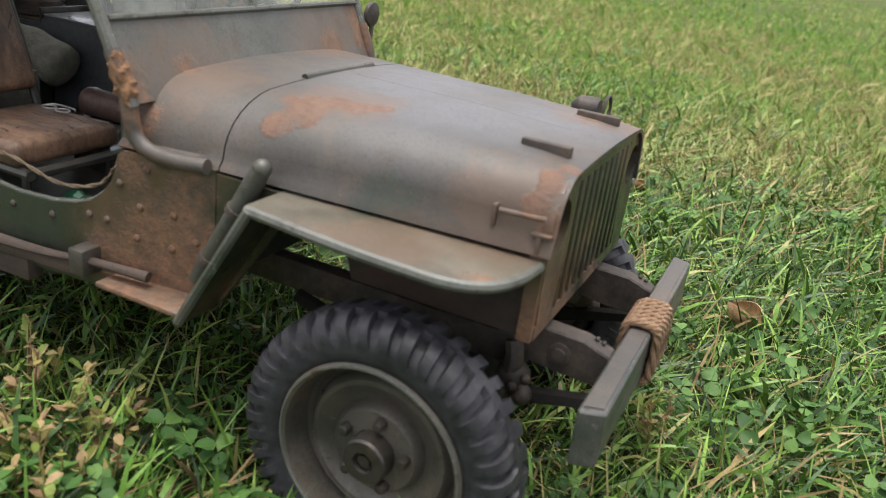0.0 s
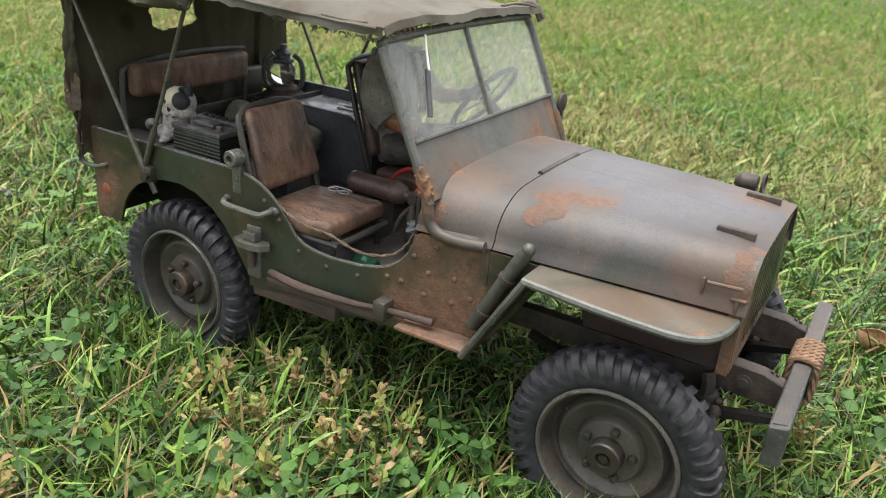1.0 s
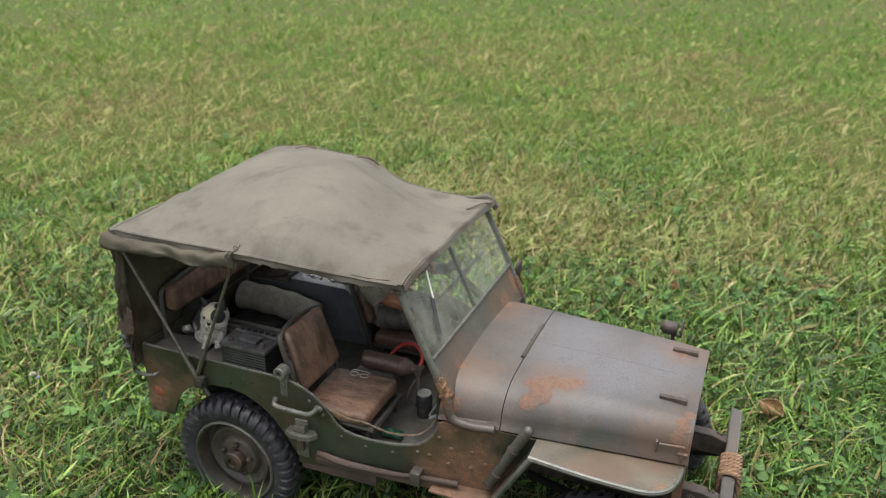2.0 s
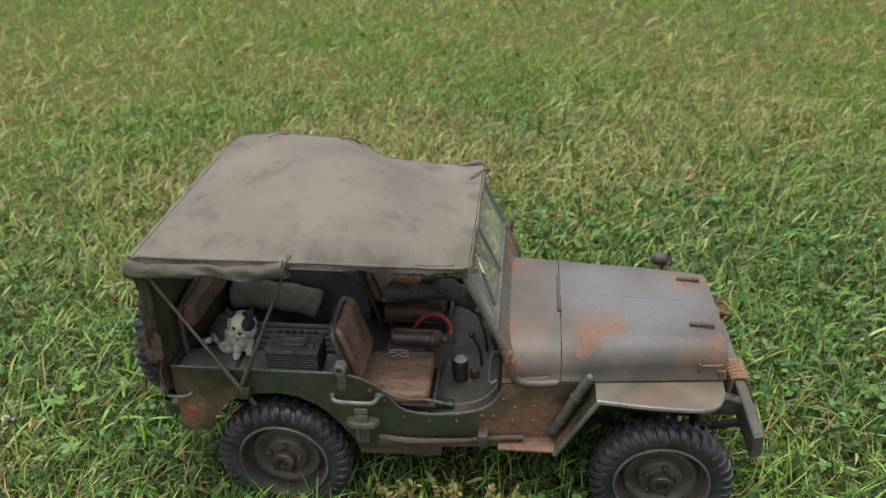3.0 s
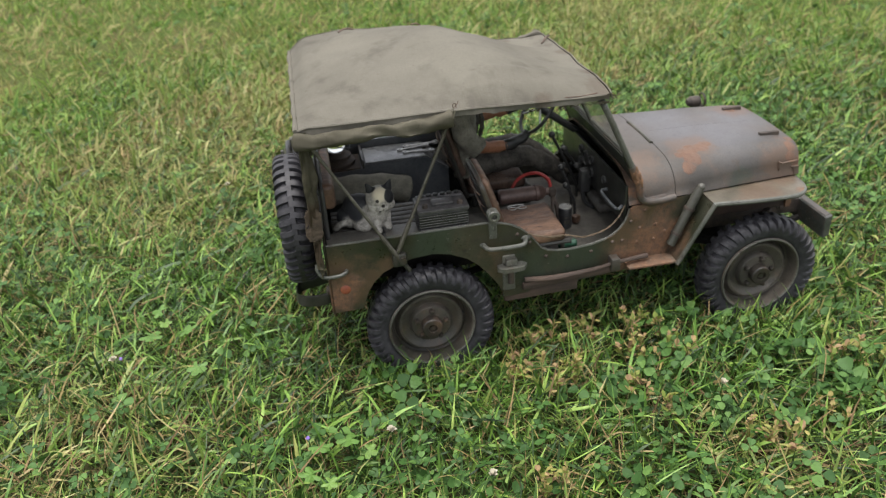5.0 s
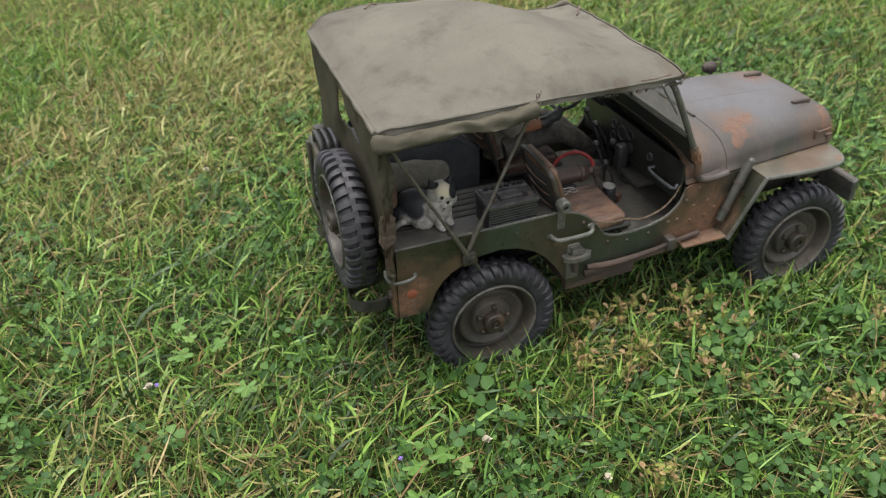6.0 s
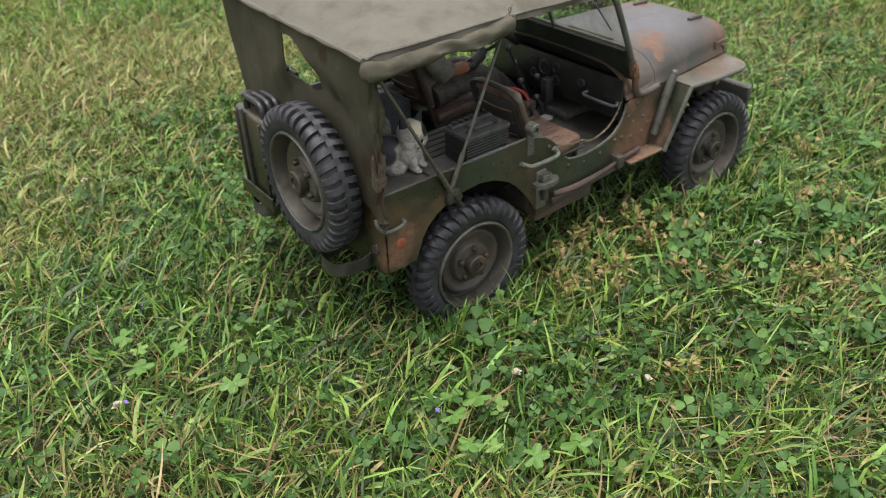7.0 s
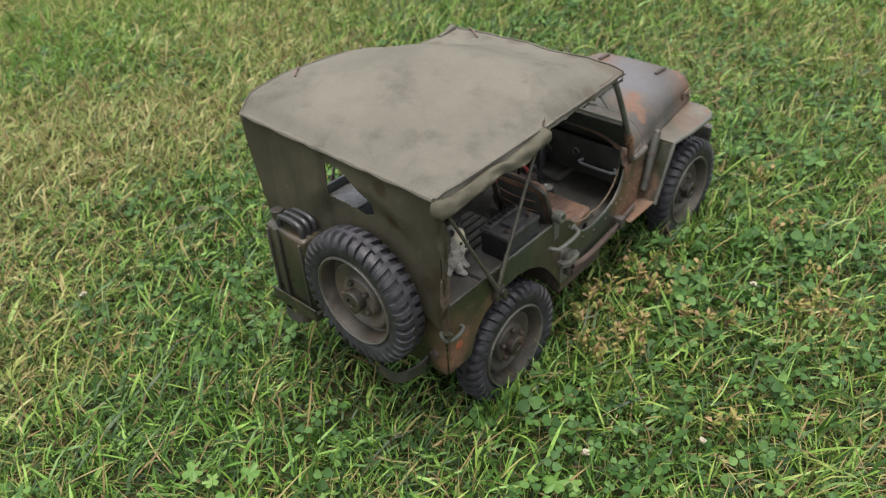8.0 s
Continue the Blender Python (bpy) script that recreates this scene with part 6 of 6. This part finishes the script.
lawn("thatch", 52000, 0.0, 1.0, 0.020, 0.060, 0.0008, 0.0019, 1.15, 0.5, label="dry straw thatch between the grass", mats=(STRAW,), lift=0.022, straw=0.32)
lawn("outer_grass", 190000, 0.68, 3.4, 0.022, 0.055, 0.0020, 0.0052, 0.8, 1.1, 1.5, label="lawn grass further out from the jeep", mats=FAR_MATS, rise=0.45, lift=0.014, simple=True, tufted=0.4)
lawn("outer_thatch", 60000, 0.8, 3.0, 0.03, 0.065, 0.0014, 0.003, 0.95, 0.7, label="dry straw thatch further out", mats=(STRAW,), lift=0.020, simple=True, straw=0.05)
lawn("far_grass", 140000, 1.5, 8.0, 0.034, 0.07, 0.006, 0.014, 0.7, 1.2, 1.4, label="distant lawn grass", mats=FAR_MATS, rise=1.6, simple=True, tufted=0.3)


# clover: three rounded leaflets on a thin stem
def clover(n, r0, r1, size0, size1, patch, bed=None):
    x, y = scatter(n * 3, r0, r1)
    if bed:
        x, y = rng.uniform(bed[0], bed[1], n * 3), rng.uniform(bed[2], bed[3], n * 3)
    keep = np.array([noise.noise(Vector((a * 5.5, b * 5.5, 3.0))) + 0.25 * noise.noise(Vector((a * 20, b * 20, 1.0))) > patch for a, b in zip(x, y)]) & free_of_wheels(x, y, 0.006) & (dryness(x, y) < rng.uniform(0.35, 0.8, len(x)))
    verts, faces = [], []
    for a, b in list(zip(x[keep], y[keep]))[:n]:
        under = abs(b) < 0.09 and abs(a) < 0.23
        h = rng.uniform(0.014, 0.036) * (0.7 if under else 1)
        size, head = rng.uniform(size0, size1), rng.uniform(0, 6.28)
        tip = Euler((rng.normal(0, 0.45), rng.normal(0, 0.45), head)).to_matrix()
        c = Vector((a + rng.normal(0, 0.006), b + rng.normal(0, 0.006), h))
        base = len(verts)
        verts += [(a, b, 0), (a + 0.0012, b, 0), tuple(c)]
        faces.append((base, base + 1, base + 2))
        for k in range(3):
            turn = Matrix.Rotation(k * 2.094 + rng.normal(0, 0.15), 3, "Z")
            fold, big = rng.uniform(0.04, 0.22), rng.uniform(0.75, 1.1)
            base = len(verts)
            for u, v, z in ((0.05, 0, 0), (0.30, 0.30, 1), (0.70, 0.50, 1), (1.00, 0.30, 0.6), (0.98, 0.0, 0), (1.00, -0.30, 0.6), (0.70, -0.50, 1), (0.30, -0.30, 1)):
                verts.append(tuple(c + tip @ (turn @ Vector((u, v, z * fold + 0.06)) * size * big)))
            faces += [(base, base + 1, base + 2, base + 3), (base, base + 3, base + 4), (base, base + 4, base + 5), (base, base + 5, base + 6, base + 7)]
    return verts, faces


stuff("clover", *clover(3000, 0.0, 0.85, 0.0052, 0.0105, -0.04), CLOVER, "dark green clover leaves scattered through the lawn", "clover")
stuff("clover_bed", *clover(260, 0, 0, 0.0058, 0.0136, -0.2, (-0.26, 0.40, -0.36, -0.06)), CLOVER, "dark clover leaves beside the jeep", "clover")
stuff("outer_clover", *clover(1400, 0.8, 1.7, 0.007, 0.012, 0.0), CLOVER, "clover leaves further out in the lawn", "clover")


# single plants
def leaf_fan(bm, base, tip, width, curl=0.2):
    """A pointed leaf from base to tip."""
    base, tip = Vector(base), Vector(tip)
    d = tip - base
    side = d.cross(Vector((0, 0, 1)))
    side = side.normalized() if side.length > 1e-6 else Vector((1, 0, 0))
    up = Vector((0, 0, d.length * curl))
    p = [bm.verts.new(q) for q in (base, base + d * 0.35 + side * width * 0.5 + up, base + d * 0.7 + side * width * 0.42 + up, tip, base + d * 0.7 - side * width * 0.42 + up, base + d * 0.35 - side * width * 0.5 + up)]
    bm.faces.new((p[0], p[1], p[2], p[3]))
    bm.faces.new((p[0], p[3], p[4], p[5]))


def dry_weed(seed):
    """A few thin stems with small shrivelled leaflets crowded towards their tops."""
    r = random.Random(seed)
    bm = bm_new()
    for st in range(r.randint(5, 7)):
        ex, ey = r.uniform(-17, 17), r.uniform(-17, 17)
        tall = r.uniform(28, 48)
        tube(bm, [(ex * 0.3, ey * 0.3, 0), (ex * 0.6, ey * 0.6, tall * 0.5), (ex, ey, tall)], 0.5, 5, 3)
        for k in range(r.randint(6, 9)):
            t = r.uniform(0.55, 1.0)
            c = (ex * (0.3 + 0.7 * t) + r.uniform(-1.5, 1.5), ey * (0.3 + 0.7 * t) + r.uniform(-1.5, 1.5), tall * t)
            a, ln = r.uniform(0, 6.28), r.uniform(4.4, 9.5)
            lift = r.uniform(0.0, 1.1)
            leaf_fan(bm, c, (c[0] + ln * math.cos(a) * math.cos(lift), c[1] + ln * math.sin(a) * math.cos(lift), c[2] + ln * math.sin(lift)), r.uniform(2.8, 5.2), r.uniform(-0.15, 0.3))
    return part("dry_weed", bm, WEED)


weeds = [tagged(dry_weed(k), "withered tan and yellow weed tuft in the lawn", "weed", "withered weeds") for k in range(6)]
SPOTS = [(14, -139), (-92, -143), (-80, -176), (58, -142), (195, -202), (68, -285), (89, -294), (152, -270), (218, -228), (25, -242), (300, -138), (-111, -297), (-22, -114), (25, -155), (37, -118), (268, 40), (56, -160), (-47, -168), (-58, -118), (-100, -150), (2, -208)]
for i, (x, y) in enumerate(SPOTS):
    m = pose(x * MM, y * MM, 0, 0, 0, 67 * i)
    if i < 6:
        weeds[i].matrix_basis = m
    else:
        copy_thing(weeds[i % 6], m)


def lobed_leaf(seed):
    """A low plant with a broad hand-shaped leaf, cut into five toothed lobes, and now and then a smaller one."""
    r = random.Random(seed)
    bm = bm_new()
    for k in range(1 + seed % 3 // 2):
        a = k * 2.6 + r.uniform(-0.4, 0.4)
        c = Vector((15 * k * math.cos(a), 15 * k * math.sin(a), r.uniform(34, 40) - 5 * k))
        size = r.uniform(11, 14.5) * (1 - 0.3 * k)
        tube(bm, [(-9, 4, 0), (c.x * 0.4 - 5, c.y * 0.4 + 2, c.z * 0.7), tuple(c)], 0.6, 5, 3)
        tilt = Euler((r.uniform(-0.3, 0.3), r.uniform(-0.3, 0.3), a)).to_matrix()
        rings = []
        steps = 60
        for share in (0.5, 1.0):
            ring = []
            for i in range(steps + 1):
                th = (i / steps - 0.5) * radians(300)
                lobe = abs(math.cos(2.5 * th)) ** 0.55
                tooth = 0.08 * abs(math.sin(7.5 * th))
                reach = size * (0.34 + 0.58 * lobe + tooth) * (1 - 0.16 * abs(th) / 2.6)
                reach = min(reach, size * 0.36) if share < 1 else reach
                z = 0.10 * reach * math.cos(5 * th) - 0.012 * reach * reach
                ring.append(bm.verts.new(c + tilt @ Vector((reach * math.cos(th), reach * math.sin(th), z))))
            rings.append(ring)
        hub_v = bm.verts.new(c)
        for i in range(steps):
            bm.faces.new((hub_v, rings[0][i], rings[0][i + 1]))
            bm.faces.new((rings[0][i], rings[1][i], rings[1][i + 1], rings[0][i + 1]))
    return tagged(part("lobed_weed", bm, LIGHT_LEAF), "light green weed with broad toothed lobed leaves", "weed", "lobed weeds")


for i, (x, y) in enumerate([(-448, -17), (-443, 26), (-396, -81), (-414, -10), (-260, -217), (-286, -221), (-236, -296), (-294, -251), (-266, -285)]):
    lobed_leaf(i + 1).matrix_basis = pose(x * MM, y * MM, 0, 0, 0, 130 * i)


def flower(mat, r0, h, label):
    bm = bm_new()
    tube(bm, [(0, 0, 0), (1, 1, h * 0.5), (0, 0, h)], 0.6, 5, 3)
    stem = part("flower", bm, CLOVER)
    bm = bm_new()
    rr = random.Random(7)
    for k in range(16 if r0 > 4 else 7):
        a = k * 2.4
        t = rr.uniform(0.3, 1.0)
        leaf_fan(bm, (0, 0, h - 1), (r0 * t * math.cos(a), r0 * t * math.sin(a), h + r0 * (1.1 - t)), r0 * 0.5, 0.2)
    part("bloom", bm, mat, stem)
    return tagged(stem, label, "flower", "lawn flowers")


violet = flower(PETAL, 3.6, 42, "small violet flower in the lawn")
pale = flower(PALE_PETAL, 6.0, 44, "pale faded clover flower in the lawn")
for src, spots in ((violet, [(-295, -213), (-470, -56)]), (pale, [(-226, -222), (-156, -290), (63, -236), (-151, -72), (-384, 323), (-476, -58)])):
    for i, (x, y) in enumerate(spots):
        m = pose(x * MM, y * MM, 0, 0, 0, 40 * i)
        if i == 0:
            src.matrix_basis = m
        else:
            copy_thing(src, m)


def curled_leaf(x, y, size, name, label):
    bm = bm_new()
    def at(u, v):
        a = (u - 0.5) * 4.2
        w = math.sin(math.pi * min(max(v, 0.04), 0.96)) ** 0.7
        return (size * 0.5 * w * math.sin(a), size * (v - 0.5) * 1.3, 17 + size * 0.5 * (1 - w * math.cos(a)))
    grid(bm, 10, 10, at, 0.6)
    ob = tagged(part(name, bm, TAN_LEAF if size > 20 else DEAD_LEAF, sharp=60), label, "leaf")
    ob.matrix_basis = pose(x * MM, y * MM, 0, 0, 0, 50)


curled_leaf(287, 226, 23, "curled_leaf", "curled brown dead leaf resting on the grass")
curled_leaf(146, 504, 14, "curled_leaf", "small dark dead leaf on the grass")
curled_leaf(140, 552, 13, "curled_leaf", "small dark dead leaf on the grass")
